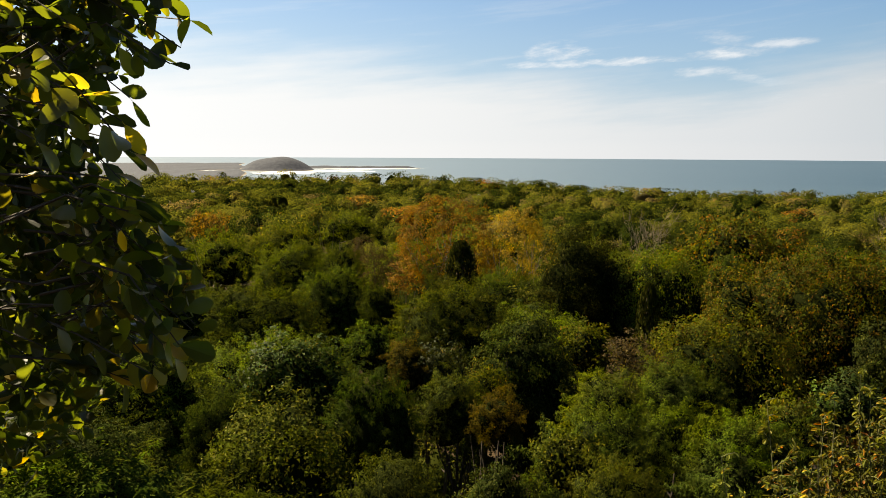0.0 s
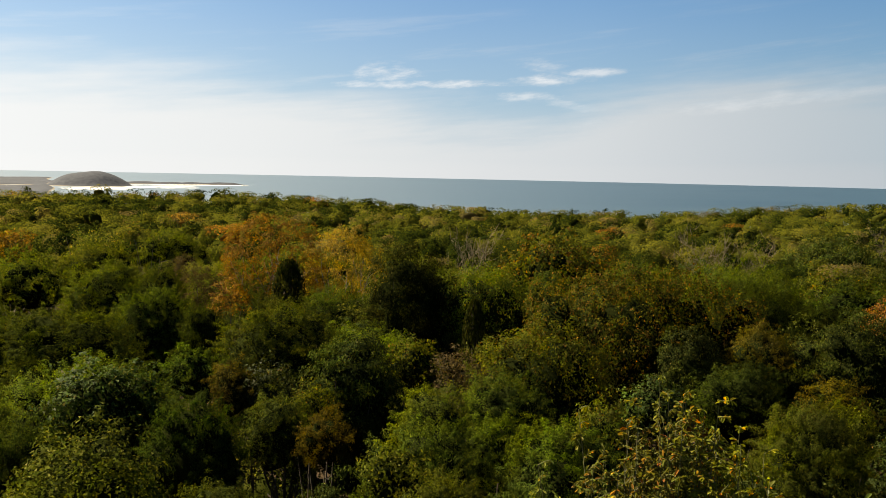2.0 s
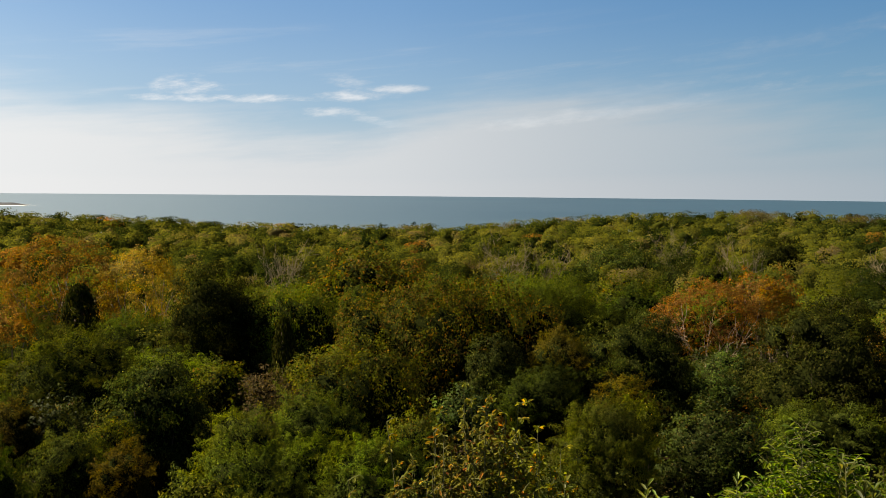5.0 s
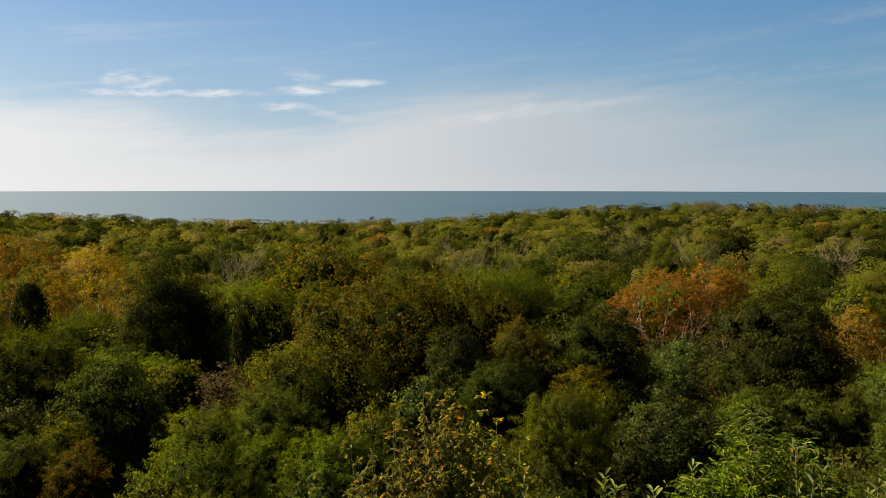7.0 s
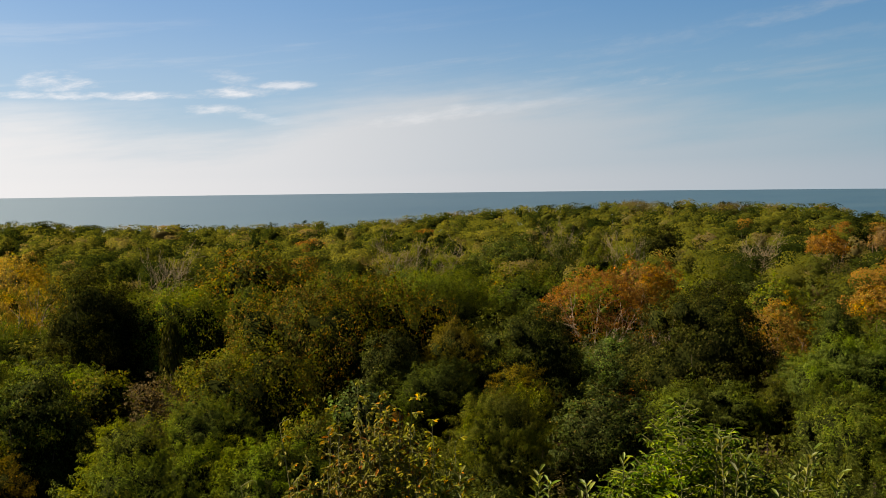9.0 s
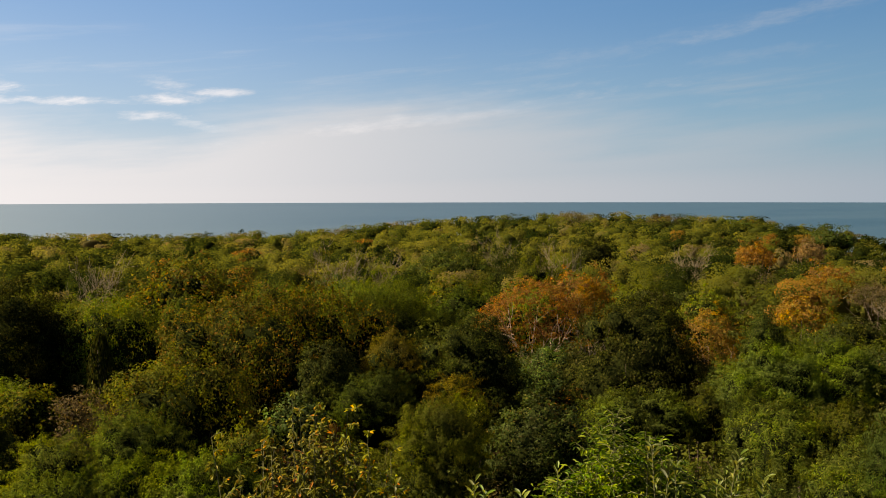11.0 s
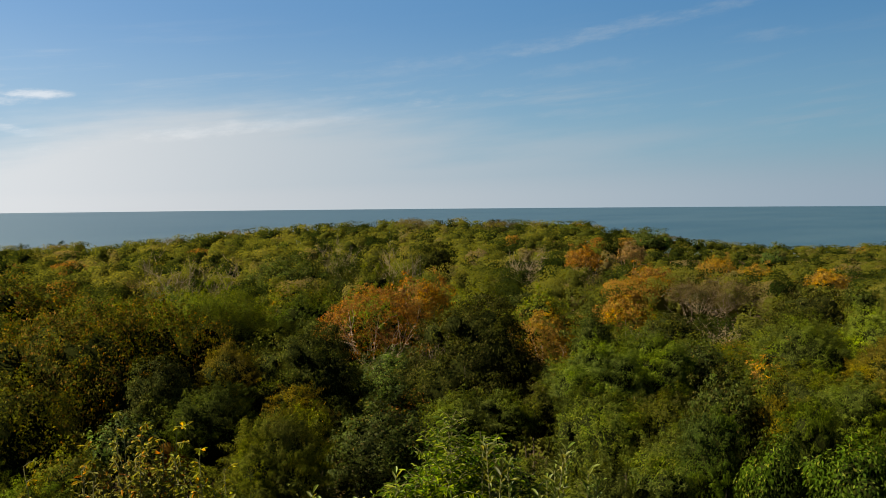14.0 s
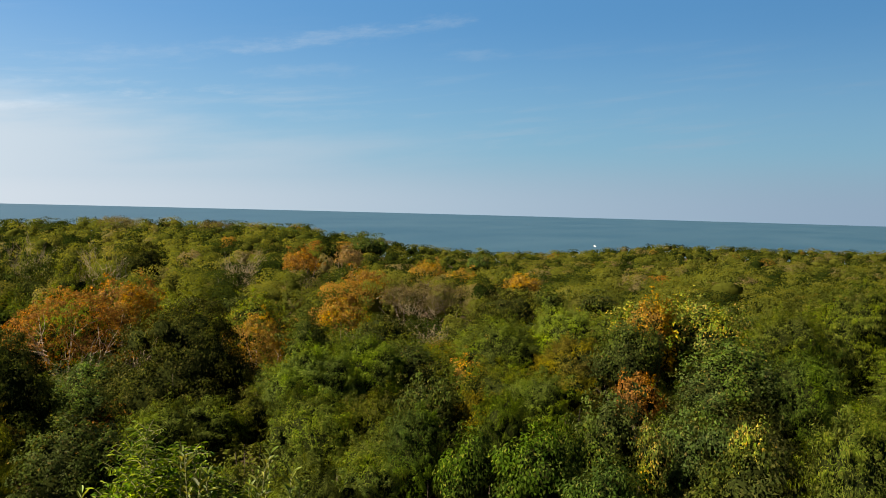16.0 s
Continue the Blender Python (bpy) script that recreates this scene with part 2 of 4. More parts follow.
LEAF["goldshoot"] = leaf_material("pale_and_gold_leaf", [(0.0, (0.0635, 0.0793, 0.0031)), (0.6, (0.1322, 0.1481, 0.0082)), (0.88, (0.2222, 0.2116, 0.0162)), (0.955, (0.402, 0.2328, 0.0043)), (1.0, (0.4232, 0.1481, 0.0032))], 0.36, 0.5, 0.03)
LEAF["yellow_tree"] = leaf_material("yellowing_leaf", [(0.0, (0.0447, 0.0667, 0.0048)), (0.5, (0.077, 0.0949, 0.0072)), (0.8, (0.1429, 0.1231, 0.0108)), (1.0, (0.1863, 0.1129, 0.012))], 0.26)
BARK = bark_material("brown_bark", (0.017, 0.013, 0.008), (0.045, 0.034, 0.022))
LEAF["plume"] = leaf_material("lime_leaf", [(0.0, (0.0179, 0.036, 0.001)), (0.45, (0.0447, 0.0762, 0.0018)), (0.85, (0.0954, 0.1282, 0.0041)), (1.0, (0.1668, 0.2009, 0.013))], 0.42, 0.5, 0.03)
TAN_BARK = bark_material("dry_twigs", (0.060, 0.047, 0.026), (0.12, 0.094, 0.055))
LEAF["goldsparse"], LEAF["umbrella"] = LEAF["yellow_tree"], LEAF["broad_green"]
STEM = bark_material("green_stem", (0.04, 0.045, 0.014), (0.09, 0.085, 0.03))
# near-black core colour: the shade deep in a crown, painted on
INNER = bark_material("crown_core_shade", (0.004, 0.0055, 0.0014), (0.010, 0.012, 0.0028), 0.0)
PALE_BARK = bark_material("pale_grey_bark", (0.085, 0.062, 0.042), (0.15, 0.115, 0.08))
DULL_BARK = bark_material("grey_brown_twigs", (0.045, 0.034, 0.022), (0.10, 0.078, 0.050))


def ground_material():
    m, n = material("forest_floor")
    place = n.add("ShaderNodeNewGeometry").outputs["Position"]
    xyz = n.add("ShaderNodeSeparateXYZ", i0=place)
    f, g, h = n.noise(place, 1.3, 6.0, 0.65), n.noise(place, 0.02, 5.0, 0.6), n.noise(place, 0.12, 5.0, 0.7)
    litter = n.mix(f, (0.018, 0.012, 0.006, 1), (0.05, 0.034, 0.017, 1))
    # far scrub is greyed towards blue: distance haze put into the colour
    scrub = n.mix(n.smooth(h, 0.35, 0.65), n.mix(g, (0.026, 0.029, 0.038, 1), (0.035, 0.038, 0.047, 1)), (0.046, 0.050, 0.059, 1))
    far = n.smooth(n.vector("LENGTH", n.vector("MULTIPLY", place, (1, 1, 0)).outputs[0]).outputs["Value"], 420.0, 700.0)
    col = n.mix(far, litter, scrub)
    col = n.mix(n.smooth(n.math("ADD", xyz.outputs[2], n.math("MULTIPLY", g, 0.6)), 0.9, 1.3), (0.16, 0.14, 0.11, 1), col)
    bump = n.add("ShaderNodeBump", Strength=0.8, Distance=0.4, Height=f)
    n.add("ShaderNodeOutputMaterial", Surface=n.add("ShaderNodeBsdfPrincipled", i0=col, Roughness=0.95, Specular_IOR_Level=0.05, Normal=bump.outputs[0]).outputs[0])
    return m


def sea_material():
    m, n = material("sea_water")
    place = n.add("ShaderNodeNewGeometry").outputs["Position"]
    f = n.noise(place, 0.25, 6.0, 0.6)
    g = n.noise(n.vector("MULTIPLY", place, (0.35, 1.0, 1.0)).outputs[0], 0.006, 5.0, 0.6)
    col = n.mix(n.smooth(g, 0.3, 0.7), (0.007, 0.020, 0.027, 1), (0.014, 0.029, 0.036, 1))
    # sun glare and haze put into the colour: paler towards the sun's side
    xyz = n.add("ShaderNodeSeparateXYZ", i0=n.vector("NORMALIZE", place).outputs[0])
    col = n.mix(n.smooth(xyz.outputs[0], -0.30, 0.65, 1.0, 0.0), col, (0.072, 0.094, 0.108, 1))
    bump = n.add("ShaderNodeBump", Strength=0.32, Distance=0.5, Height=f)
    bsdf = n.add("ShaderNodeBsdfPrincipled", i0=col, Roughness=0.36, IOR=1.33, Normal=bump.outputs[0])
    n.add("ShaderNodeOutputMaterial", Surface=bsdf.outputs[0])
    return m


def plain_material(name, a, b, rough=0.6, scale=3.0):
    m, n = material(name)
    f = n.noise(n.add("ShaderNodeNewGeometry").outputs["Position"], scale, 5.0, 0.6)
    n.add("ShaderNodeOutputMaterial", Surface=n.add("ShaderNodeBsdfPrincipled", i0=n.mix(f, (*a, 1), (*b, 1)), Roughness=rough).outputs[0])
    return m


def woods_material():
    """Far woods: every crown has a tone of its own, every clump of leaves differs a little."""
    m, n = material("far_foliage")
    isl = n.add("ShaderNodeNewGeometry").outputs["Random Per Island"]
    attribute = n.add("ShaderNodeAttribute")
    attribute.attribute_name = "tone"
    tone = attribute.outputs["Fac"]
    col = n.ramp(tone, [(0.0, (0.009, 0.015, 0.003)), (0.25, (0.019, 0.026, 0.005)), (0.40, (0.042, 0.050, 0.008)), (0.62, (0.060, 0.069, 0.010)),
                        (0.80, (0.076, 0.080, 0.013)), (0.92, (0.082, 0.080, 0.018)), (0.965, (0.092, 0.076, 0.034)), (0.98, (0.12, 0.055, 0.010)), (1.0, (0.13, 0.080, 0.014))])
    col = n.add("ShaderNodeHueSaturation", Value=n.smooth(isl, 0.0, 1.0, 0.62, 0.70), Color=col).outputs[0]
    bsdf = n.add("ShaderNodeBsdfPrincipled", i0=col, Roughness=0.6)
    bsdf.inputs["Specular IOR Level"].default_value = 0.0
    tr = n.add("ShaderNodeBsdfTranslucent", Color=n.mix(1.0, col, (2.05, 1.8, 0.85, 1), "MULTIPLY"))
    n.add("ShaderNodeOutputMaterial", Surface=n.add("ShaderNodeMixShader", i0=0.5, i1=bsdf.outputs[0], i2=tr.outputs[0]).outputs[0])
    return m


GROUND, SEA, WOODS = ground_material(), sea_material(), woods_material()
FOAM = plain_material("white_foam", (0.55, 0.56, 0.56), (0.8, 0.8, 0.8), 0.8, 0.2)
BOAT_WHITE = plain_material("white_boat_paint", (0.46, 0.46, 0.45), (0.56, 0.56, 0.55), 0.5)

# ---- the lie of the land, seen from the lookout: degrees to the left, metres away ----
SKY_AZ = [-110, -90, -83, -78, -74, -70, -66, -62, -58, -50, -41, -37, -33, -27, -20, -8, -2, 5, 16, 40]
SKY_EL = [-2.05, -2.05, -2.15, -2.7, -2.95, -2.9, -2.6, -1.75, -1.3, -1.2, -1.3, -1.5, -1.85, -2.4, -2.55, -2.15, -1.75, -1.6, -1.55, -1.55]
NEAR_R = [0, 2, 4, 6, 9, 12, 16, 25, 40, 60, 90]
NEAR_TOP = [-1.2, -1.2, -2.0, -3.0, -4.2, -4.9, -5.1, -5.3, -5.2, -6.0, -7.2]
FLOOR_R = [0, 1.5, 3, 5, 8, 12, 18]
FLOOR_Z = [-1.65, -2.0, -3.6, -6.0, -8.8, -11.2, -11.8]
TREE_TALL = 6.5


def ridge_distance(az):
    return np.interp(az, [-110, -72, -63, 60], [430, 420, 255, 250])


def canopy(az, r):
    """Height of the tree tops against the eye."""
    az, r = np.asarray(az, float), np.asarray(r, float)
    near = np.interp(r, NEAR_R, NEAR_TOP)
    near = near + 1.6 * np.clip((-60 - az) / 20, 0, 1) * np.clip((45 - r) / 20, 0, 1) * np.clip((r - 6) / 6, 0, 1)
    rs = ridge_distance(az)
    ridge = rs * np.tan(np.radians(np.interp(az, SKY_AZ, SKY_EL)))
    f = np.clip((r - 90) / (rs - 90), 0, 1)
    sag = np.sin(f * np.pi) * np.where(az < -60, -4.0, -0.5)
    return np.where(r < 90, near, near + (ridge + 7.2) * f + sag) - np.clip(r - rs, 0, None) * 0.10


def land(az, r):
    """Height of the ground over the sea."""
    az, r = np.asarray(az, float), np.asarray(r, float)
    top = canopy(az, r) - TREE_TALL
    z = EYE + np.where(r < 18, np.interp(r, FLOOR_R, FLOOR_Z), top)
    x, y = -np.sin(np.radians(az)) * r, np.cos(np.radians(az)) * r
    wob = 6 * np.sin(az * 1.7) + 9 * np.sin(r * 0.011 + az * 0.3)
    # coastal plain beyond the ridge, on one side of the bay
    plain = 2.6 + 1.2 * np.sin(r * 0.02 + az) * np.sin(az * 0.9)
    on = np.clip((az - 13.2 + wob * 0.02) / 0.8, 0, 1) * np.clip((2600 + wob - r) / 40, 0, 1) * np.clip((60 - az) / 5, 0, 1)
    lagoon = np.clip(1.3 - ((az - 15.7) / 1.1) ** 2 - ((r - 1650) / 55) ** 2, 0, 1)
    z = np.maximum(z, -4 + (plain + 4) * on - 6 * lagoon * on)
    # sandy spit and wooded hill
    spit = 1.0 - np.abs(r - 1915 - wob) / 26
    z = np.maximum(z, np.where((az < 14) & (az > 1.4), -1.0 + 7.0 * np.clip(spit, 0, 1) * np.clip((az - 1.4) / 1.2, 0, 1), -4))
    hx, hy = -math.sin(radians(11.55)) * 1700, math.cos(radians(11.55)) * 1700
    u, v = (x - hx) * math.cos(radians(11.55)) + (y - hy) * math.sin(radians(11.55)), -(x - hx) * math.sin(radians(11.55)) + (y - hy) * math.cos(radians(11.55))
    d = np.sqrt((u / 76) ** 2 + (v / 90) ** 2)
    hill = 27.0 * np.clip(1 - d ** 2.4, -0.2, 1) * (1 + 0.03 * np.sin(u * 0.09) + 0.04 * np.sin(u * 0.03))
    z = np.maximum(z, np.where(d < 1.05, hill, -4))
    return np.maximum(z, -4.0)


def spot(az, r):
    return -math.sin(radians(az)) * r, math.cos(radians(az)) * r


def mesh_of(name, verts, faces, mat, smooth=False, inner=0, normals=None):
    """A mesh out of arrays: verts (n, 3), faces (m, k); the last faces, inner of them, are a crown's near-black cores,
    painted as shade.
    """
    verts, faces = np.asarray(verts, np.float32), np.asarray(faces, np.int32)
    me = bpy.data.meshes.new(name)
    k = faces.shape[1]
    me.vertices.add(len(verts)), me.loops.add(faces.size), me.polygons.add(len(faces))
    me.vertices.foreach_set("co", verts.ravel())
    me.loops.foreach_set("vertex_index", faces.ravel())
    me.polygons.foreach_set("loop_start", np.arange(0, faces.size, k, dtype=np.int32))
    me.polygons.foreach_set("use_smooth", np.full(len(faces), smooth))
    me.materials.append(mat)
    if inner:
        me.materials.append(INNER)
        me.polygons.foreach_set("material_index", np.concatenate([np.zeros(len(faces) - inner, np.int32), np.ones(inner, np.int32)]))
    me.update(calc_edges=True)
    if normals is not None:     # soft crowns: many fine leaflets stand for one another
        me.polygons.foreach_set("use_smooth", np.ones(len(faces), bool))
        me.normals_split_custom_set_from_vertices(np.asarray(normals, np.float32).tolist())
    return me


def polar_sheet(azs, rs, height):
    a, r = np.meshgrid(azs, rs, indexing="ij")
    z = height(a, r)
    v = np.stack([-np.sin(np.radians(a)) * r, np.cos(np.radians(a)) * r, z], -1).reshape(-1, 3)
    n_a, n_r = len(azs), len(rs)
    i, j = np.meshgrid(np.arange(n_a - 1), np.arange(n_r - 1), indexing="ij")
    q = (i * n_r + j).ravel()
    return v, np.stack([q, q + 1, q + n_r + 1, q + n_r], -1)


def build_ground():
    azs = np.concatenate([np.arange(-180, -110, 5.0), np.arange(-110, 0, 1.0), np.arange(0, 20, 0.25), np.arange(20, 40, 0.5), np.arange(40, 180.1, 5.0)])
    rs = np.concatenate([[0.01, 0.8, 1.5], np.arange(2, 20, 1.0), np.arange(20, 100, 4.0), np.arange(100, 500, 12.0), np.arange(500, 1300, 40.0),
                         np.arange(1300, 2050, 12.0), np.arange(2050, 2700, 30.0), np.arange(2700, 4990, 300.0)])
    v, f = polar_sheet(azs, rs, land)
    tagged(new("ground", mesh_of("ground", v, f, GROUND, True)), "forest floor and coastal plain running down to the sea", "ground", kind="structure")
    v, f = polar_sheet(np.arange(-180, 181, 3.0), np.array([300, 600, 900, 1200, 1600, 2000, 2600, 3400, 4200, 4950.0]), lambda a, r: 0 * r)
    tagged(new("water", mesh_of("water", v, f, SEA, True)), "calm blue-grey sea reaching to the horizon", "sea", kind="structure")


build_ground()


def surf(az0, az1, r0, r1, width, seed):
    """A broken line of foam on the water."""
    rng = np.random.default_rng(seed)
    s = np.linspace(0, 1, 60)
    mid = r0 + (r1 - r0) * s + 6 * np.sin(s * 17 + seed) + rng.normal(0, 2.0, 60)
    half = width * (0.35 + 0.65 * np.abs(np.sin(s * 9 + seed * 2))) * np.sin(np.pi * np.clip(s, 0.02, 0.98)) ** 0.4
    a = np.radians(az0 + (az1 - az0) * s)
    v = np.concatenate([np.stack([-np.sin(a) * r, np.cos(a) * r, 0 * a + 0.12], -1) for r in (mid - half / 2, mid + half / 2)])
    i = np.arange(59)
    tagged(new("surf", mesh_of("surf", v, np.stack([i, i + 1, i + 61, i + 60], -1), FOAM)), "white line of breaking surf and bright water along the bay", "surf", kind="stuff")


surf(13.4, 8.6, 1540, 1600, 45, 1)
surf(13.0, 6.4, 1490, 1590, 30, 2)
surf(10.5, 5.0, 1640, 1740, 60, 3)
surf(9.2, 1.9, 1800, 1870, 40, 4)
surf(8.4, 1.3, 1872, 1885, 16, 5)
surf(13.2, 9.0, 1440, 1480, 70, 8)
surf(9.4, 4.8, 1560, 1600, 60, 9)
# white patch on the lagoon: sun glint laid on the water as foam
surf(16.6, 14.9, 1640, 1660, 60, 6)
surf(30.0, 19.5, 2660, 2650, 60, 7)


# ---- plants ----
def tube(points, radii, sides=5):
    """A tapered limb along points."""
    p, n = np.asarray(points, float), len(points)
    t = np.gradient(p, axis=0)
    t /= np.linalg.norm(t, axis=1)[:, None] + 1e-9
    ref = np.where(np.abs(t[:, 2:3]) > 0.9, [[1.0, 0, 0]], [[0, 0, 1.0]])
    u = np.cross(t, ref)
    u /= np.linalg.norm(u, axis=1)[:, None]
    w = np.cross(t, u)
    ang = np.arange(sides) * 2 * np.pi / sides
    v = p[:, None] + np.asarray(radii)[:, None, None] * (np.cos(ang)[None, :, None] * u[:, None] + np.sin(ang)[None, :, None] * w[:, None])
    i, k = np.meshgrid(np.arange(n - 1), np.arange(sides), indexing="ij")
    a, b = (i * sides + k).ravel(), (i * sides + (k + 1) % sides).ravel()
    return v.reshape(-1, 3), np.stack([a, b, b + sides, a + sides], -1)


def joined(pieces):
    vs, fs, at = [], [], 0
    for v, f in pieces:
        vs.append(v), fs.append(f + at)
        at += len(v)
    return np.concatenate(vs), np.concatenate(fs)


def unit(v):
    return v / (np.linalg.norm(v, axis=-1, keepdims=True) + 1e-9)


def leaves(rng, at, axis, normal, length, width, fold=0.12, long=False, small=False):
    """One leaf at every place: four corners, six for those seen close, three for small ones far off."""
    n = len(at)
    axis = unit(axis)
    side = unit(np.cross(normal, axis))
    up = np.cross(axis, side)
    size = rng.uniform(0.65, 1.25, (n, 1))
    a, s, u = axis * size * length, side * size * width / 2, up * size * width * fold
    if long:
        rows = [at, at + a * 0.35 + s * 0.7 + u, at + a * 0.72 + s + u * 0.6, at + a * 0.95 + s * 0.5 - u * 0.6, at + a - u * 1.2,
                at + a * 0.95 - s * 0.5 - u * 0.6, at + a * 0.72 - s + u * 0.6, at + a * 0.35 - s * 0.7 + u]
        i = np.arange(n)[:, None] * 8
        faces = np.concatenate([i + [[0, 1, 2, 3]], i + [[0, 3, 4, 5]], i + [[0, 5, 6, 7]]])
    elif small:
        rows = [at + s * 0.9 + u, at - s * 0.9 - a * 0.1, at + a]
        faces = np.arange(n)[:, None] * 3 + [[0, 1, 2]]
    else:
        rows = [at, at + a * 0.5 - s + u, at + a, at + a * 0.5 + s + u]
        faces = np.arange(n)[:, None] * 4 + [[0, 1, 2, 3]]
    return np.stack(rows, 1).reshape(-1, 3), faces


def skeleton_of(rng, tall, wide, fork, limbs, twigs, r0, sides=5):
    """Trunk, limbs and twigs that reach into the crown; gives the pieces and the tips."""
    pieces, tips = [], []
    top = np.array([rng.normal(0, 0.04) * tall, rng.normal(0, 0.04) * tall, fork * tall])
    mid = top * 0.5 + rng.normal(0, 0.02 * tall, 3) * [1, 1, 0]
    pieces.append(tube([[0, 0, -0.4], [0, 0, 0.2], mid, top], [r0 * 1.4, r0 * 1.1, r0 * 0.85, r0 * 0.7], sides + 1))
    for k in range(limbs):
        a = 2 * np.pi * (k + rng.uniform(0, 0.8)) / limbs
        reach = wide / 2 * rng.uniform(0.5, 0.95)
        end = np.array([math.cos(a) * reach, math.sin(a) * reach, tall * rng.uniform(0.68, 0.93) - 0.12 * tall * (reach / wide * 2) ** 2])
        start = mid + (top - mid) * rng.uniform(0.5, 1.0)
        bend = start * 0.5 + end * 0.5 + rng.normal(0, 0.05 * wide, 3) + np.array([0, 0, -0.02 * tall])
        pieces.append(tube([start, bend, end], [r0 * 0.55, r0 * 0.35, r0 * 0.12], sides))
        tips.append(end)
        for _ in range(twigs):
            f = rng.uniform(0.25, 0.95)
            s = start * (1 - f) ** 2 + bend * 2 * f * (1 - f) + end * f * f
            e = s + unit(rng.normal(0, 1, 3) + np.array([math.cos(a), math.sin(a), 1.1])) * wide * rng.uniform(0.12, 0.3)
            pieces.append(tube([s, (s + e) / 2 + rng.normal(0, 0.02 * wide, 3), e], [r0 * 0.22, r0 * 0.14, r0 * 0.05], 3))
            tips.append(e)
    return pieces, np.array(tips)


# each style: leaf length for each nearness class, width/length, where the crown starts, lobes, cluster size and shape, leaf cover, inner hearts
STYLE = {
    "broad": dict(length=(0.058, 0.086, 0.150), width=0.80, low=0.20, lobes=13, lobe=0.22, clump=(0.15, 0.20, 0.36), flat=0.85, cover=1.35, noise=0.55, heart=0.66),
    "tier": dict(length=(0.058, 0.086, 0.150), width=0.70, low=0.20, lobes=19, lobe=0.20, clump=(0.24, 0.30, 0.50), flat=0.45, cover=1.55, noise=0.40, heart=0.62),
    "hang": dict(length=(0.060, 0.11, 0.20), width=0.46, low=0.22, lobes=14, lobe=0.22, clump=(0.17, 0.26, 0.42), flat=0.8, cover=1.9, noise=0.36, heart=0.74),
    "feather": dict(length=(0.048, 0.074, 0.140), width=0.42, low=0.20, lobes=15, lobe=0.21, clump=(0.13, 0.18, 0.34), flat=0.70, cover=1.5, noise=0.28, heart=0.70),
    "rust": dict(length=(0.055, 0.074, 0.130), width=0.80, low=0.30, lobes=24, lobe=0.17, clump=(0.13, 0.17, 0.30), flat=0.65, cover=0.95, noise=0.55, heart=0.0),
    "sparse": dict(length=(0.070, 0.090, 0.130), width=0.60, low=0.25, lobes=10, lobe=0.22, clump=(0.16, 0.20, 0.34), flat=0.9, cover=0.34, noise=0.45, heart=0.0),
    "haze": dict(length=(0.055, 0.070, 0.110), width=0.55, low=0.28, lobes=16, lobe=0.20, clump=(0.14, 0.18, 0.30), flat=0.8, cover=0.62, noise=0.45, heart=0.0),
    "umbrella": dict(length=(0.12, 0.16, 0.30), width=0.70, low=0.60, lobes=11, lobe=0.22, clump=(0.4, 0.5, 0.7), flat=0.40, cover=1.6, noise=0.30, heart=0.75),
}
STYLE_OF = {"broad_dark": "tier", "broad_green": "broad", "broad_light": "broad", "broad_yellow": "broad", "yellow_tree": "broad", "broad_hang": "hang",
            "feather_olive": "feather", "feather_light": "feather", "feather_green": "feather", "feather_brown": "feather", "feather_dark": "feather",
            "goldsparse": "sparse", "umbrella": "umbrella", "rust": "rust", "rust_gold": "rust", "rust_olive": "broad", "rust_pale": "rust", "gold": "broad", "dry": "haze"}
WORDS = {
    "broad_dark": "round-crowned tree with dense dark green leaves", "broad_green": "bushy tree with broad mid-green leaves",
    "broad_light": "shrubby tree with pale glinting green leaves", "broad_yellow": "low tree with yellow-green leaves lit by the sun",
    "yellow_tree": "tree whose leaves are turning bright yellow", "broad_hang": "tree with large drooping green leaves",
    "feather_olive": "soft olive-green tree with feathery fine leaflets", "feather_light": "light yellow-green tree with feathery fine leaflets",
    "feather_green": "fresh green tree with feathery fine leaflets", "feather_dark": "dark olive tree with soft feathery leaflets", "feather_brown": "brownish feathery tree drying in the sun",
    "rust": "spreading tree with rust-orange leaves and pale branches", "rust_olive": "wide olive tree with some leaves turned orange",
    "rust_pale": "half-bare tree with faded reddish leaves", "gold": "tree with golden-yellow leaves over pale branches",
    "goldsparse": "thin tree with dark branches and few golden leaves", "umbrella": "flat-crowned dark tree standing on the ridge",
    "dry": "dry brown shrub with a few withered leaves", "bare": "leafless grey tree with fine upright twigs",
    "ivy": "dead trunk wholly wrapped in dark climbing vine", "plume": "plumed shrub with arching fronds of narrow lime-green leaves", "spike": "thin upright stem set with pale green leaves",
    "rust_gold": "spreading tree with mustard-gold leaves and pale twigs",
    "goldshoot": "tall thin shoots with pale leaves and some golden ones",
}
TALL = 7.0
SIZES = ((1.0, 1.6, 2.4, 3.6), (1.5, 2.6, 4.0, 6.0, 8.5), (2.6, 4.0, 6.0, 9.0))
MADE = {}


def ball(level):
    bm = bmesh.new()
    bmesh.ops.create_icosphere(bm, subdivisions=level, radius=1.0)
    v = np.array([p.co[:] for p in bm.verts])
    f = np.array([[q.index for q in p.verts] for p in bm.faces])
    bm.free()
    return v, f


BALL_V, BALL_F = ball(1)
ROUND_V, ROUND_F = ball(2)


def cores(rng, centre, radius, shape=(BALL_V, BALL_F)):
    """Solid balls at the hearts of the lobes, added to shut out the light: centre (n, 3), radius (n, 3)."""
    n, k = len(centre), len(shape[0])
    v = centre[:, None] + shape[0][None] * radius[:, None] * rng.uniform(0.8, 1.12, (n, k, 1))
    return v.reshape(-1, 3), (np.arange(n)[:, None, None] * k + shape[1][None]).reshape(-1, 3)


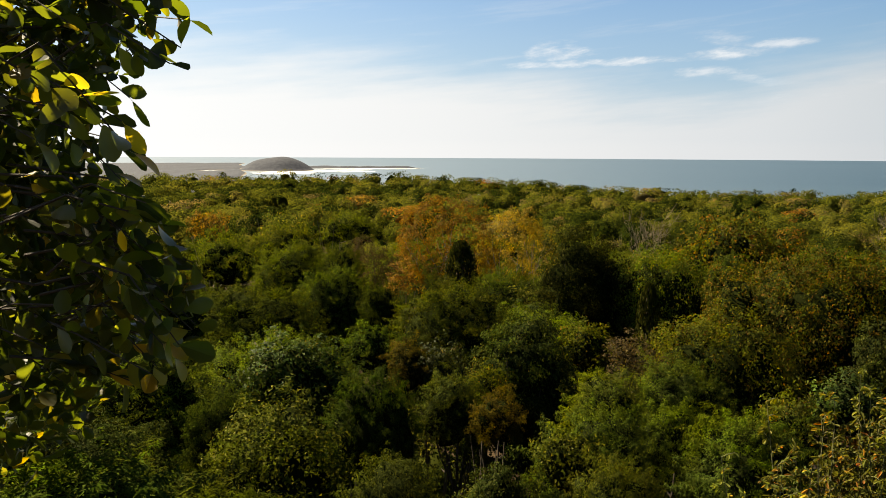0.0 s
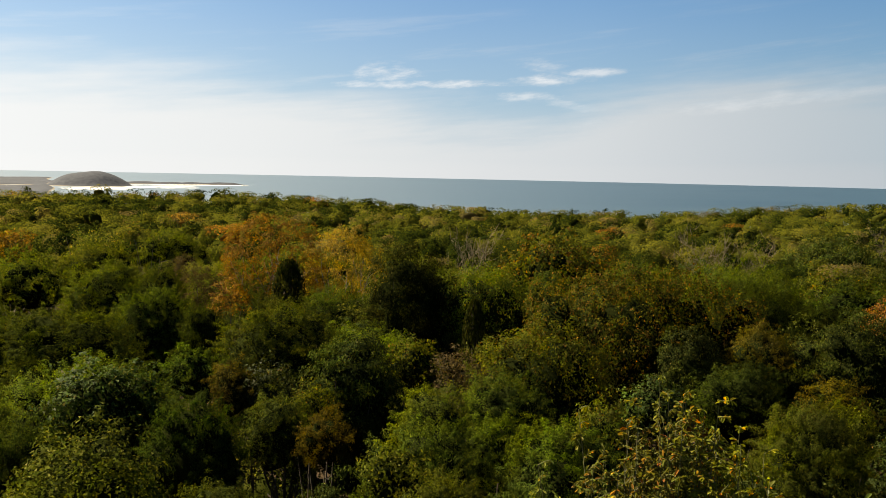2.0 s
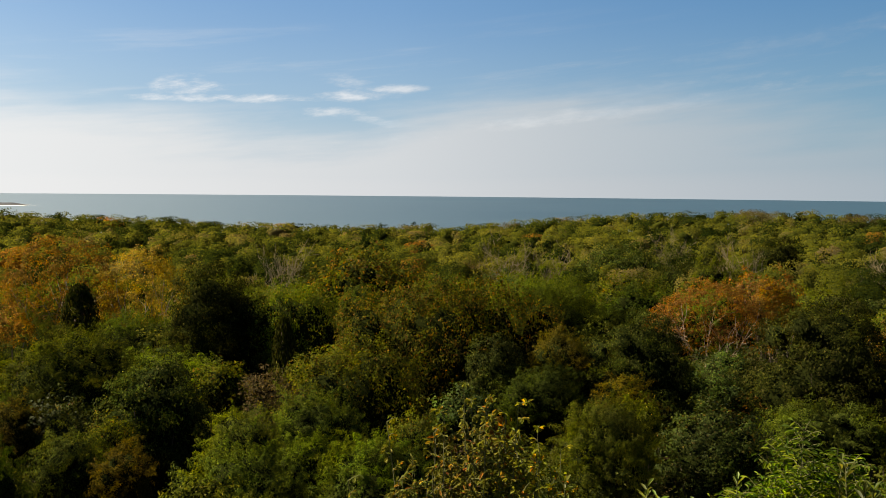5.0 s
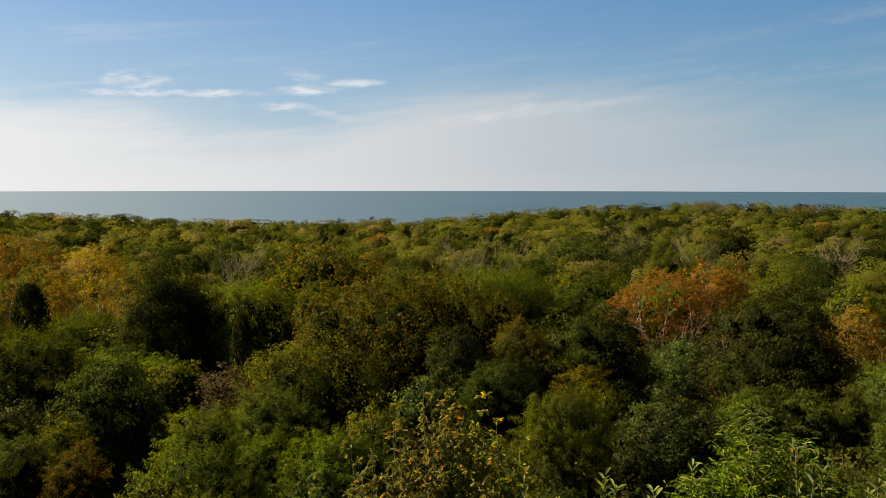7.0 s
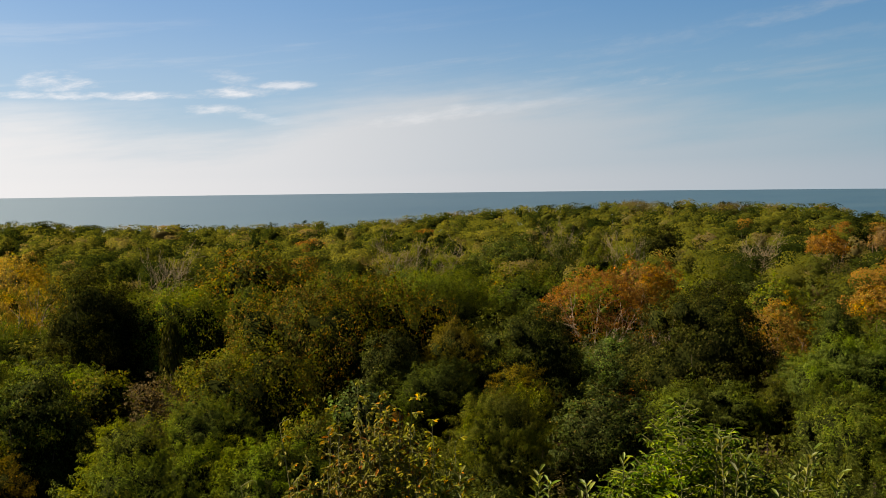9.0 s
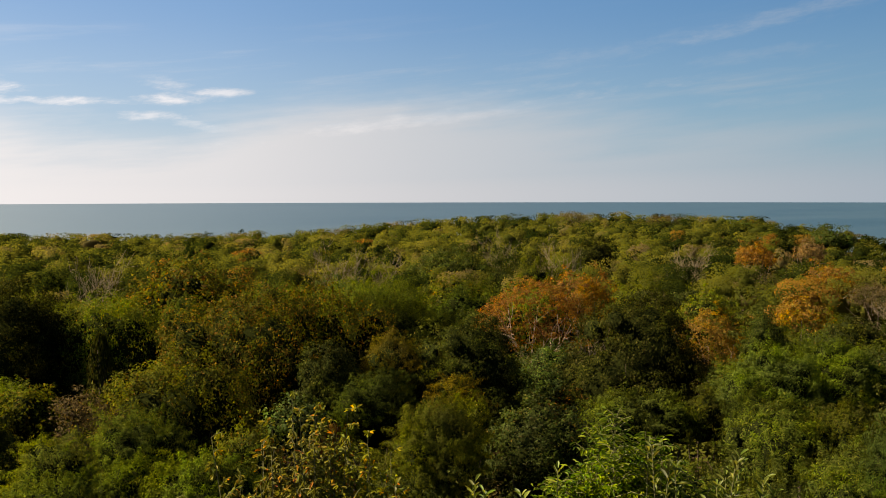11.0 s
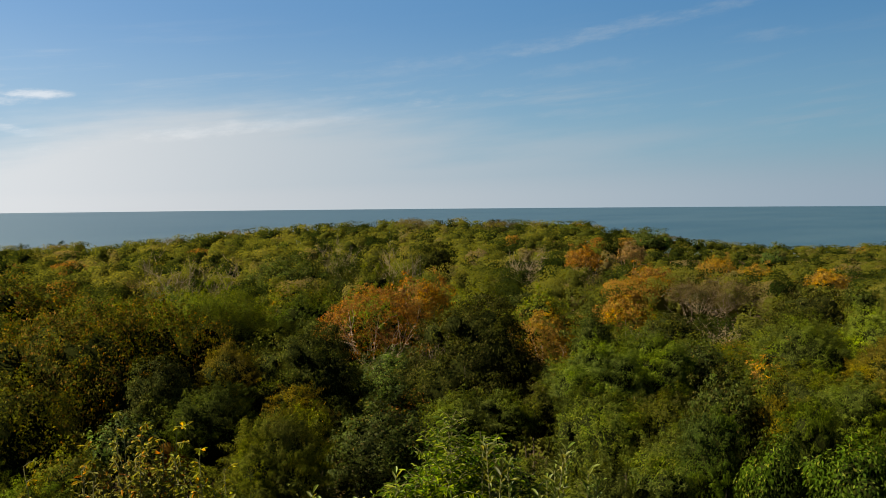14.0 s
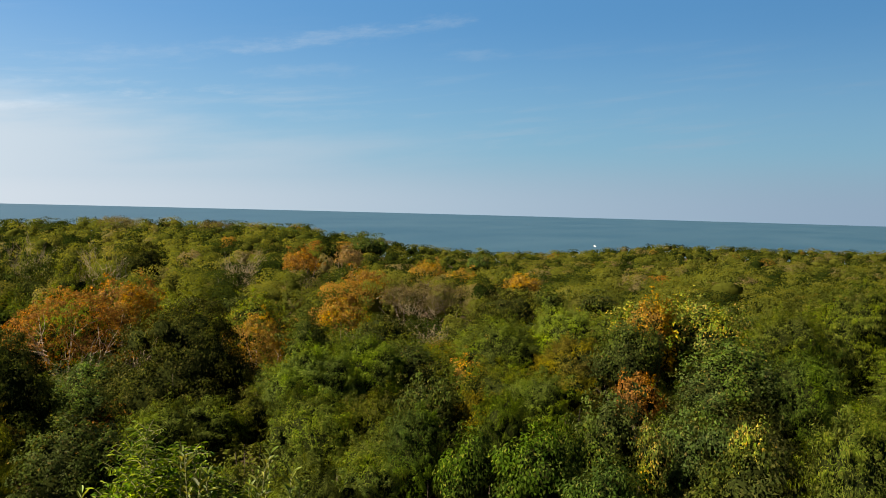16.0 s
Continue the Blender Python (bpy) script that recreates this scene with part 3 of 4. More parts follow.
def crown_mesh(style, near, wide, seed):
    """A crown: lobes on an uneven dome, clusters of leaves on the open side of the lobes, near-black hearts painted as
    shade within.
    """
    rng = np.random.default_rng(seed * 31 + near * 7 + int(wide * 10) + len(style))
    st = STYLE[style]
    low = TALL * max(st["low"], 1 - (0.7 if near > 1 else 1.15 if st["heart"] else 1.25) * wide / TALL)
    half = np.array([wide / 2 * rng.uniform(0.85, 1.2), wide / 2 * rng.uniform(0.85, 1.2), (TALL - low) / 2])
    mid = np.array([0, 0, low + half[2]])
    # lobes
    n = int(st["lobes"] * (1.0 if wide < 5 else 1.5))
    g = (np.arange(n) + 0.5) / n
    up, turn = 1 - 1.5 * g, np.arange(n) * 2.39996 + rng.uniform(0, 6.28)
    d = unit(np.stack([np.cos(turn) * np.sqrt(1 - up ** 2), np.sin(turn) * np.sqrt(1 - up ** 2), up], -1) + rng.normal(0, 0.16, (n, 3)))
    lobe = wide * st["lobe"] * (1.0 if wide < 5 else 0.86) * rng.uniform(0.55, 1.45, n)
    squash = np.array([1, 1, min(1.0, st["flat"] + 0.3)])
    centre = mid + d * np.clip(half - lobe[:, None] * squash, 0.1, None) * rng.uniform(0.72, 1.10, (n, 1)) + rng.normal(0, 0.045 * wide, (n, 3)) * [1, 1, 0.5]
    # clusters: spread over the lobes where no other lobe covers them
    c = st["clump"][near] * (0.75 + 0.25 * min(1.6, wide / (2.4, 4.0, 6.0)[near]))
    tries = int(min(9000, 5 * (wide / c) ** 2 + 400))
    k = rng.choice(n, tries, p=lobe ** 2 / (lobe ** 2).sum())
    way = unit(rng.normal(0, 1, (tries, 3)) + [0, 0, 0.25])
    at = centre[k] + way * lobe[k][:, None] * squash
    gap = np.linalg.norm((at[:, None] - centre[None]) / squash, axis=2) / lobe
    gap[np.arange(tries), k] = 9
    dome = unit((at - mid) / half ** 2)
    ok = (gap.min(1) > 0.93) & (dome[:, 2] > (-0.45 if st["heart"] else -0.30)) & ((way * dome).sum(1) > 0.0)
    at, way, dome, k = at[ok], way[ok], dome[ok], k[ok]
    keep = []
    for i in range(len(at)):
        if not keep or np.min(((at[keep] - at[i]) ** 2).sum(1)) > (c * (0.95 if style != "sparse" else 1.5)) ** 2:
            keep.append(i)
    at, way, dome = at[keep], way[keep], dome[keep]
    m = len(at)
    size = c * rng.uniform(0.55, 1.5, m)
    at = at + (way + [0, 0, 0.4]) * (c * np.where(rng.random(m) < 0.12, rng.uniform(0.8, 2.2, m), rng.uniform(-0.7, 0.9, m)))[:, None]
    # leaves: two thirds in the clusters, the rest a coat over the lobes between them
    length = st["length"][near]
    each = st["cover"] * (2.2 if wide < 5 else 1.7) * size ** 2 / (0.45 * length * length * st["width"])
    i = np.repeat(np.arange(m), np.maximum(3, each * rng.uniform(0.7, 1.2, m)).astype(int))
    count = len(i)
    wild = rng.normal(0, 1, (count, 3))
    out = unit(wild + way[i] * 0.9 + [0, 0, 0.45])
    flat = np.array([1, 1, st["flat"]])
    if style == "feather":
        # sprays: fine leaflets along a shoot that rises out of the lobe and nods over
        shoot = unit(way * 0.7 + dome * 0.4 + rng.normal(0, 0.45, (m, 3)) + [0, 0, 0.15])
        f = rng.uniform(0.0, 1.0, count)
        reach = (size * rng.uniform(0.8, 2.8, m))[i] * f
        spread = size[i] * (0.95 - 0.62 * f)
        place = at[i] - way[i] * (size[i] * 0.6)[:, None] + shoot[i] * reach[:, None] + unit(wild) * (spread * rng.uniform(0.2, 1.0, count))[:, None] * flat
        place[:, 2] -= 0.35 * size[i] * f * f
        axis = shoot[i] * 0.8 + wild * 0.7
        normal = unit(way[i] * 0.5 + dome[i] * 0.4 + wild * 0.5 + [0, 0, 0.35])
    else:
        place = at[i] - way[i] * (size[i] * 0.5)[:, None] + out * (size[i] * rng.uniform(0.5, 1.3, count))[:, None] * flat
        axis = rng.normal(0, 1, (count, 3)) + out * 0.5 + ([0, 0, -1.3] if style == "hang" else [0, 0, -0.15])
        normal = unit(out * 0.7 + way[i] * 0.3 + [0, 0, 0.25] + rng.normal(0, 0.42, (count, 3)))
    coat = rng.random(count) < (0.42 if st["heart"] else 0.12)
    shift = unit(rng.normal(0, 1, (count, 3)))
    shift -= way[i] * (shift * way[i]).sum(1)[:, None]
    place = np.where(coat[:, None], at[i] + shift * (c * rng.uniform(0.2, 1.9, count))[:, None] - way[i] * (c * rng.uniform(0.1, 1.1, count))[:, None], place)
    way, dome = way[i], dome[i]
    # and some on the bare sides of the lobes
    q = rng.choice(n, count, p=lobe ** 2 / (lobe ** 2).sum())
    side = unit(rng.normal(0, 1, (count, 3)) + [0, 0, 0.25])
    there = centre[q] + side * (lobe[q] * rng.uniform(0.76, 0.98, count))[:, None] * squash
    bare = (coat & (rng.random(count) < 0.55) & ((side * (there - mid)).sum(1) > 0))[:, None]
    place, way, out = np.where(bare, there, place), np.where(bare, side, way), np.where(bare, side, out)
    dome = np.where(bare, unit((there - mid) / half ** 2), dome)
    normal = np.where(bare, unit(side + rng.normal(0, 0.35, (count, 3))), normal)
    axis = axis - normal * (axis * normal).sum(1)[:, None]
    big = style == "hang" and near == 0
    v, f = leaves(rng, place, axis, normal, length, length * st["width"], small=not big)
    corners = 4 if big else 3
    if big:
        f = np.concatenate([f[:, [0, 1, 2]], f[:, [0, 2, 3]]])
    pieces, inner_faces = [(v, f)], 0
    # near-black hearts put the inner shade into the gaps between clusters
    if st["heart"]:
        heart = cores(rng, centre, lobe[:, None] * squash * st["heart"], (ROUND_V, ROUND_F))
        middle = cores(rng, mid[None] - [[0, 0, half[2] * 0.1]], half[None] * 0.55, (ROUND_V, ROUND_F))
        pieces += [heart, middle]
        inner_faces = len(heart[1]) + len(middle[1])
    v, f = joined(pieces)
    # true to its width and height
    spread, top = np.percentile(np.hypot(place[:, 0], place[:, 1]), 97), np.percentile(place[:, 2], 99.5)
    v = v * [wide / 2 / spread, wide / 2 / spread, 1] + [0, 0, TALL - top]
    soft = unit(v - mid)
    soft[:count * corners] = np.repeat(unit(out * 0.4 + way * 0.5 + dome * 0.75 + [0, 0, 0.05] + wild * st["noise"] * 0.9), corners, 0)
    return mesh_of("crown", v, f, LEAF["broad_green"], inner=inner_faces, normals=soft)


def shoot_meshes(kind, seed):
    """Slender leaning stems with side twigs, and leaves that hang from them in loose tufts."""
    rng = np.random.default_rng(seed)
    stems, foliage = [], []
    for _ in range(17):
        a, lean = rng.uniform(0, 6.28), rng.uniform(0.02, 0.16)
        tip = np.array([math.cos(a) * lean * 4.0, math.sin(a) * lean * 4.0, TALL * rng.uniform(0.86, 1.0)])
        bend = tip * [0.35, 0.35, 0.55] + rng.normal(0, 0.08, 3)
        stems.append(tube([[0, 0, -0.3], bend, tip], [0.016, 0.011, 0.003], 4))
        for j in range(16):
            f = 1 - 0.30 * (j / 16) ** 0.9
            root = (1 - f) ** 2 * np.array([0, 0, -0.3]) + 2 * f * (1 - f) * bend + f * f * tip
            turn, long = rng.uniform(0, 6.28), rng.uniform(0.06, 0.30) * (0.4 + 2.4 * (1 - f))
            end = root + np.array([math.cos(turn), math.sin(turn), rng.uniform(0.1, 1.0)]) * long
            stems.append(tube([root, (root + end) / 2 + [0, 0, 0.01], end], [0.004, 0.003, 0.002], 3))
            n = 14
            g = rng.uniform(0.05, 1.0, n)[:, None]
            at = root + (end - root) * g
            way = rng.normal(0, 0.7, (n, 3)) + [math.cos(turn) * 0.6, math.sin(turn) * 0.6, -0.35]
            normal = unit(rng.normal(0, 0.6, (n, 3)) + [0, 0, 1.0])
            foliage.append(leaves(rng, at, way, normal, 0.062, 0.026, 0.25, True))
    return mesh_of("stem", *joined(stems), STEM), mesh_of("foliage", *joined(foliage), LEAF[kind])


def plume_meshes(kind, seed):
    """A plume: a stem with arching fronds of narrow hanging leaves; a spike: one stem, leaves close round it."""
    rng = np.random.default_rng(seed + 5)
    stems, foliage = [], []
    for _ in range(3 if kind == "plume" else 2):
        a, lean = rng.uniform(0, 6.28), rng.uniform(0.0, 0.5)
        tip = np.array([math.cos(a) * lean, math.sin(a) * lean, HIGH * rng.uniform(0.92, 1.0)])
        bend = tip * [0.2, 0.2, 0.5]
        stems.append(tube([[0, 0, -0.3], bend, tip], [0.022, 0.016, 0.004], 5))
        m = 50 if kind == "plume" else 46
        for j in range(m):
            f = 1 - 0.20 * (j / m) ** 1.1
            root = (1 - f) ** 2 * np.array([0, 0, -0.3]) + 2 * f * (1 - f) * bend + f * f * tip
            turn = j * 2.4 + a + rng.normal(0, 0.2)
            flat = np.array([math.cos(turn), math.sin(turn), 0.0])
            if kind == "spike":
                ax = (flat * rng.uniform(0.5, 1.0) + [0, 0, rng.uniform(0.3, 1.3) * (1.0 if f > 0.8 else 0.3)])[None]
                foliage.append(leaves(rng, root[None], ax, unit(np.array([[0, 0, 1.0]]) - ax * 0.3), 0.10, 0.034, 0.25, True))
                continue
            long = 0.08 + 1.15 * (1 - f) ** 0.6 * rng.uniform(0.5, 1.15)
            end = root + flat * long + [0, 0, long * rng.uniform(0.1, 0.8)]
            mid = (root + end) / 2 + [0, 0, 0.13 * long]
            stems.append(tube([root, mid, end], [0.004, 0.003, 0.002], 3))
            n = max(6, int(long / 0.018))
            g = np.linspace(0.12, 1.0, n)[:, None]
            at = (1 - g) ** 2 * root + 2 * g * (1 - g) * mid + g * g * end
            side = np.cross(flat, [0, 0, 1.0]) * np.where(np.arange(n) % 2, 1, -1)[:, None]
            ax = side * 1.0 + flat * 0.45 + np.array([0, 0, -0.15]) + rng.normal(0, 0.28, (n, 3))
            normal = unit(np.array([0, 0, 1.0]) + flat * 0.25 + rng.normal(0, 0.25, (n, 3)))
            foliage.append(leaves(rng, at, ax, normal, 0.066, 0.022, 0.3, True))
    return mesh_of("stem", *joined(stems), STEM), mesh_of("foliage", *joined(foliage), LEAF[kind])


HIGH = 6.0


def parts_of(kind, near, wide, seed):
    """The meshes of one plant: name and mesh of each part; built once for each kind, nearness and form."""
    key = (STYLE_OF[kind] if kind in STYLE_OF else kind, near, wide, seed)
    if key not in MADE:
        rng = np.random.default_rng(seed + 17)
        if kind in ("plume", "spike"):
            stem, foliage = plume_meshes(kind, seed)
            MADE[key] = [("stem", stem), ("foliage", foliage)]
        elif kind == "goldshoot":
            stem, foliage = shoot_meshes(kind, seed)
            MADE[key] = [("stem", stem), ("foliage", foliage)]
        elif kind == "ivy":
            n = 4200
            a, z = rng.uniform(0, 6.28, n), rng.uniform(0.1, 1.0, n)
            r = 1.3 * (0.75 + 0.25 * np.sin(z * 9)) * np.sqrt(np.clip(1.05 - z ** 6, 0, 1)) * rng.uniform(0.8, 1.15, n)
            at = np.stack([np.cos(a) * r, np.sin(a) * r, z * TALL], -1)
            out = np.stack([np.cos(a), np.sin(a), 0.3 * np.ones(n)], -1) + rng.normal(0, 0.3, (n, 3))
            v, f = leaves(rng, at, rng.normal(0, 0.5, (n, 3)) + [0, 0, -1.0], unit(out), 0.21, 0.17)
            MADE[key] = [("trunk", mesh_of("trunk", *tube([[0, 0, -0.3], [0.1, 0, 3.5], [0, 0.1, 6.8]], [0.5, 0.4, 0.3], 7), BARK)), ("vine", mesh_of("vine", v, f, LEAF["ivy"]))]
        elif kind == "bare":
            pieces, tips = skeleton_of(rng, TALL, wide, 0.45, 8, 8, 0.06, 4)
            thin = []
            for tip in tips:
                for _ in range(4 if near < 2 else 3):
                    e = tip + unit(rng.normal(0, 0.6, 3) + [tip[0] * 0.15, tip[1] * 0.15, 1.0]) * rng.uniform(0.5, 1.3)
                    thin.append(tube([tip, (tip + e) / 2 + rng.normal(0, 0.04, 3), e], [0.015, 0.011, 0.005], 3))
            MADE[key] = [("trunk", mesh_of("trunk", *joined(pieces + thin), TAN_BARK))]
        else:
            pale = key[0] in ("rust", "sparse", "haze")
            limbs, twigs = ((9, 7), (8, 6), (5, 2))[near] if pale else ((6, 2), (5, 1), (3, 0))[near]
            pieces, tips = skeleton_of(rng, TALL, wide * (1.0 if pale else 0.75), 0.34 if pale else 0.4, limbs, twigs, 0.10, 4)
            MADE[key] = [("trunk", mesh_of("trunk", *joined(pieces), (PALE_BARK if key[0] == "rust" else DULL_BARK) if pale else BARK)), ("crown", crown_mesh(key[0], near, wide, seed))]
    return MADE[key]


PLANTED = []
turn_rng = random.Random(5)


def plant(kind, az, r, top, wide, low=None, grow=None):
    """A plant r metres away whose top is so high against the eye, and so wide; it shows down to low."""
    near = 0 if r < 20 else 1 if r < 45 else 2
    if grow is None:
        grow = 1.36 if STYLE_OF.get(kind) in ("broad", "tier", "feather") else 1.28 if STYLE_OF.get(kind) == "rust" else 1.12
    x, y = spot(az, r)
    z = float(land(az, r))
    nominal = min(SIZES[near], key=lambda w: abs(math.log(w / (wide * grow))))
    meshes = parts_of(kind, near, nominal, turn_rng.randrange(2) if nominal < 4.5 else 0)
    shrub = kind in ("goldshoot", "plume", "spike", "dry", "broad_light")
    root = tagged(new("shrub" if shrub else "tree"), WORDS[kind], "shrub" if shrub else "tree", "shrubs of the dry forest" if shrub else "trees of the dry forest")
    sw = 1.0 if kind in ("goldshoot", "plume", "spike") else wide * grow / (2.2 if kind == "ivy" else nominal)
    root.matrix_world = Matrix.Translation((x, y, z)) @ pose(0, 0, 0, 0, 0, turn_rng.uniform(0, 360)) @ Matrix.Diagonal((sw, sw, (EYE + top - z) / (HIGH if kind in ("plume", "spike") else TALL), 1))
    for name, me in meshes:
        ob = new(name, me)
        ob.parent = root
        if name == "crown":      # one form, a foliage of its own
            ob.material_slots[0].link, ob.material_slots[0].material = "OBJECT", LEAF[kind]
    PLANTED.append((x, y, wide * grow, az, r, math.degrees(wide * 0.5 / r), (top if low is None else low) / r))
    return root


# marked trees and shrubs: kind, degrees to the left, metres away, top against the eye, width, how far down it shows
plant("goldsparse", 11.2, 60, -3.31, 4.0, -5.5)
plant("goldsparse", 8.4, 58, -3.13, 2.6, -5.3)
plant("feather_light", 6.6, 77, -5.55, 5.1, -9.2)
plant("feather_light", 11.2, 56, -4.80, 4.7, -7.8)
plant("feather_olive", 7.5, 41, -4.79, 2.4, -6.6)
plant("rust_gold", -0.0, 44, -2.43, 4.9, -6.5)
plant("rust_gold", -5.3, 43, -3.00, 4.0, -6.6)
plant("ivy", -1.3, 37, -4.03, 1.2, -6.1)
plant("rust", 2.7, 33, -4.24, 1.4, -5.2)
plant("rust_gold", 16.2, 52, -3.74, 2.2, -6.1)
plant("dry", 5.3, 44, -4.65, 3.2, -6.5)
plant("broad_dark", -9.9, 36, -3.32, 3.9, -7.3)
plant("bare", -14.1, 66, -4.12, 3.9, -7.1)
plant("rust_olive", -19.8, 46, -3.22, 5.3, -5.7)
plant("broad_yellow", -15.3, 36, -4.06, 3.8, -6.7)
plant("feather_olive", -19.5, 38, -4.43, 1.8, -6.0)
plant("ivy", -14.5, 29, -4.52, 0.7, -6.4)
plant("feather_olive", -0.8, 26, -4.22, 3.4, -6.3)
plant("broad_dark", -5.6, 22, -4.25, 2.6, -6.1)
plant("feather_light", 15.0, 48, -4.47, 3.6, -7.6)
plant("feather_light", 10.8, 42, -4.60, 3.3, -7.1)
plant("feather_green", 12.9, 29, -4.69, 3.6, -6.7)
plant("feather_green", 7.8, 33, -4.68, 2.5, -6.8)
plant("feather_dark", 4.4, 30, -4.81, 1.7, -6.4)
plant("broad_yellow", -5.9, 22, -4.90, 1.1, -6.0)
plant("broad_yellow", -3.3, 18.3, -4.79, 1.0, -5.6)
plant("broad_yellow", -10.2, 23, -4.79, 1.3, -6.3)
plant("dry", -13.7, 22, -4.82, 1.7, -6.2)
plant("broad_yellow", -19.2, 25, -4.64, 4.0, -6.7)
plant("feather_olive", -17.1, 19.2, -4.81, 2.4, -5.8)
plant("broad_green", 10.4, 21, -4.70, 2.2, -6.4)
plant("feather_brown", 2.4, 21, -4.92, 1.1, -5.8)
plant("feather_brown", -4.2, 14.9, -4.38, 0.9, -5.0)
plant("feather_dark", 5.0, 15.7, -4.30, 1.5, -5.6)
plant("feather_green", 5.2, 23, -4.84, 1.4, -6.2)
plant("broad_green", -0.6, 21, -4.92, 1.6, -5.8)
plant("feather_olive", -0.6, 16.3, -4.48, 1.2, -5.5)
plant("broad_light", 11.8, 12.6, -3.79, 2.0, -5.3)
plant("feather_light", -11.9, 17.0, -4.52, 1.4, -5.7)
plant("feather_green", -16.4, 13.3, -4.04, 0.8, -4.8)
plant("feather_green", -21.7, 12.5, -3.89, 1.8, -5.0)
plant("feather_light", -12.8, 10.5, -3.94, 1.0, -4.7)
plant("broad_light", -9.0, 11.3, -3.88, 0.8, -4.9)
plant("feather_green", 3.4, 10.4, -3.99, 1.1, -4.5)
plant("broad_yellow", -23.7, 17.0, -4.63, 1.2, -5.4)
plant("broad_green", -27.3, 20, -4.90, 1.4, -5.8)
plant("feather_dark", 15.9, 15.1, -4.37, 1.1, -5.1)
# next one added: a dark tree standing in for a shaded hollow, covers trunks
plant("broad_dark", -3.9, 12.5, -4.72, 1.0, -5.7)
plant("rust_olive", -25.6, 31, -3.21, 6.4, -7.2)
plant("feather_olive", -32.5, 47, -4.69, 5.9, -6.9)
plant("feather_olive", -36.7, 16.8, -4.30, 2.7, -6.2)
plant("feather_green", -20.5, 12.7, -3.90, 1.4, -5.0)
plant("feather_green", -11.1, 12.8, -3.92, 1.7, -5.0)
plant("bare", -29.9, 74, -4.04, 4.9, -7.5)
plant("bare", -33.2, 74, -4.57, 3.1, -7.5)
plant("bare", -41.2, 90, -3.35, 3.4, -6.9)
plant("bare", -45.6, 72, -3.39, 3.6, -6.5)
plant("bare", -54.2, 85, -4.61, 4.1, -6.7)
plant("bare", -30.4, 70, -5.64, 2.0, -7.3)
plant("broad_dark", -38.4, 82, -4.20, 7.9, -8.0)
plant("broad_dark", -42.4, 78, -4.45, 6.1, -7.6)
plant("broad_dark", -48.1, 86, -4.12, 3.3, -7.0)
plant("feather_light", -32.1, 52, -4.89, 7.0, -6.6)
plant("feather_dark", -33.4, 42, -4.95, 5.6, -7.1)
plant("feather_dark", -39.2, 46, -4.50, 3.5, -6.7)
plant("feather_brown", -33.7, 29, -4.86, 1.8, -5.9)
plant("broad_dark", -29.4, 26, -4.72, 1.6, -5.9)
plant("feather_dark", -33.0, 23, -4.84, 2.1, -6.2)
plant("broad_dark", -39.3, 30, -4.36, 3.7, -7.9)
plant("rust", -43.9, 42, -4.34, 5.0, -8.7)
plant("rust", -47.4, 45, -3.83, 2.9, -6.6)
plant("rust_gold", -47.7, 44, -4.38, 2.0, -6.0)
plant("broad_green", -45.4, 33, -6.08, 2.4, -8.3)
plant("broad_dark", -51.2, 32, -3.67, 4.3, -8.0)
plant("broad_yellow", -55.4, 47, -4.95, 2.7, -6.9)
plant("rust_gold", -56.0, 38, -5.11, 2.8, -7.4)
plant("broad_dark", -59.2, 37, -5.01, 1.9, -7.2)
plant("rust", -58.4, 92, -4.90, 3.4, -6.9)
plant("feather_brown", -38.6, 22, -4.91, 1.4, -6.0)
plant("broad_light", -39.9, 19.9, -4.85, 1.0, -5.8)
plant("feather_olive", -37.1, 16.9, -4.39, 2.2, -6.0)
plant("broad_green", -44.6, 18.4, -4.56, 1.8, -6.1)
plant("feather_green", -49.8, 21, -4.86, 1.9, -6.0)
plant("feather_olive", -55.7, 22, -4.88, 1.0, -6.0)
plant("feather_green", -53.2, 21, -4.89, 1.3, -6.0)
plant("feather_dark", -58.7, 22, -4.91, 1.5, -5.9)
plant("feather_light", -51.1, 56, -5.16, 3.5, -7.1)
plant("feather_olive", -44.0, 62, -4.71, 3.3, -6.8)
plant("feather_green", -62.4, 28, -4.66, 3.0, -6.8)
plant("feather_green", -58.8, 26, -4.76, 2.1, -6.5)
plant("feather_olive", -64.1, 21, -4.73, 1.9, -6.3)
plant("feather_dark", -67.7, 14.0, -3.33, 1.0, -4.5)
plant("feather_dark", -73.6, 15.0, -3.22, 1.0, -4.2)
plant("broad_dark", -68.8, 17.0, -3.46, 1.3, -4.9)
plant("rust", -74.0, 90, -6.92, 3.7, -9.3)
plant("rust", -63.0, 84, -6.06, 4.6, -8.4)
plant("rust", -58.6, 110, -6.18, 3.7, -8.4)
plant("rust_pale", -61.7, 115, -5.47, 3.5, -8.7)
plant("rust", -67.3, 105, -6.44, 4.0, -8.3)
plant("rust", -69.7, 95, -6.72, 4.0, -8.4)
plant("rust_gold", -61.2, 48, -5.33, 3.0, -7.6)
plant("dry", -65.6, 70, -6.55, 4.2, -9.8)
plant("dry", -68.4, 72, -6.66, 4.8, -9.9)
plant("bare", -66.7, 73, -7.06, 4.6, -9.9)
plant("bare", -67.8, 56, -7.87, 2.4, -9.7)
plant("gold", -71.7, 33, -5.39, 1.8, -6.4)
plant("broad_dark", -73.3, 60, -5.73, 4.6, -8.8)
plant("broad_dark", -76.1, 58, -5.43, 2.2, -7.5)
plant("broad_dark", -64.5, 46, -6.04, 3.2, -7.6)
plant("broad_dark", -54.2, 58, -6.57, 3.4, -8.0)
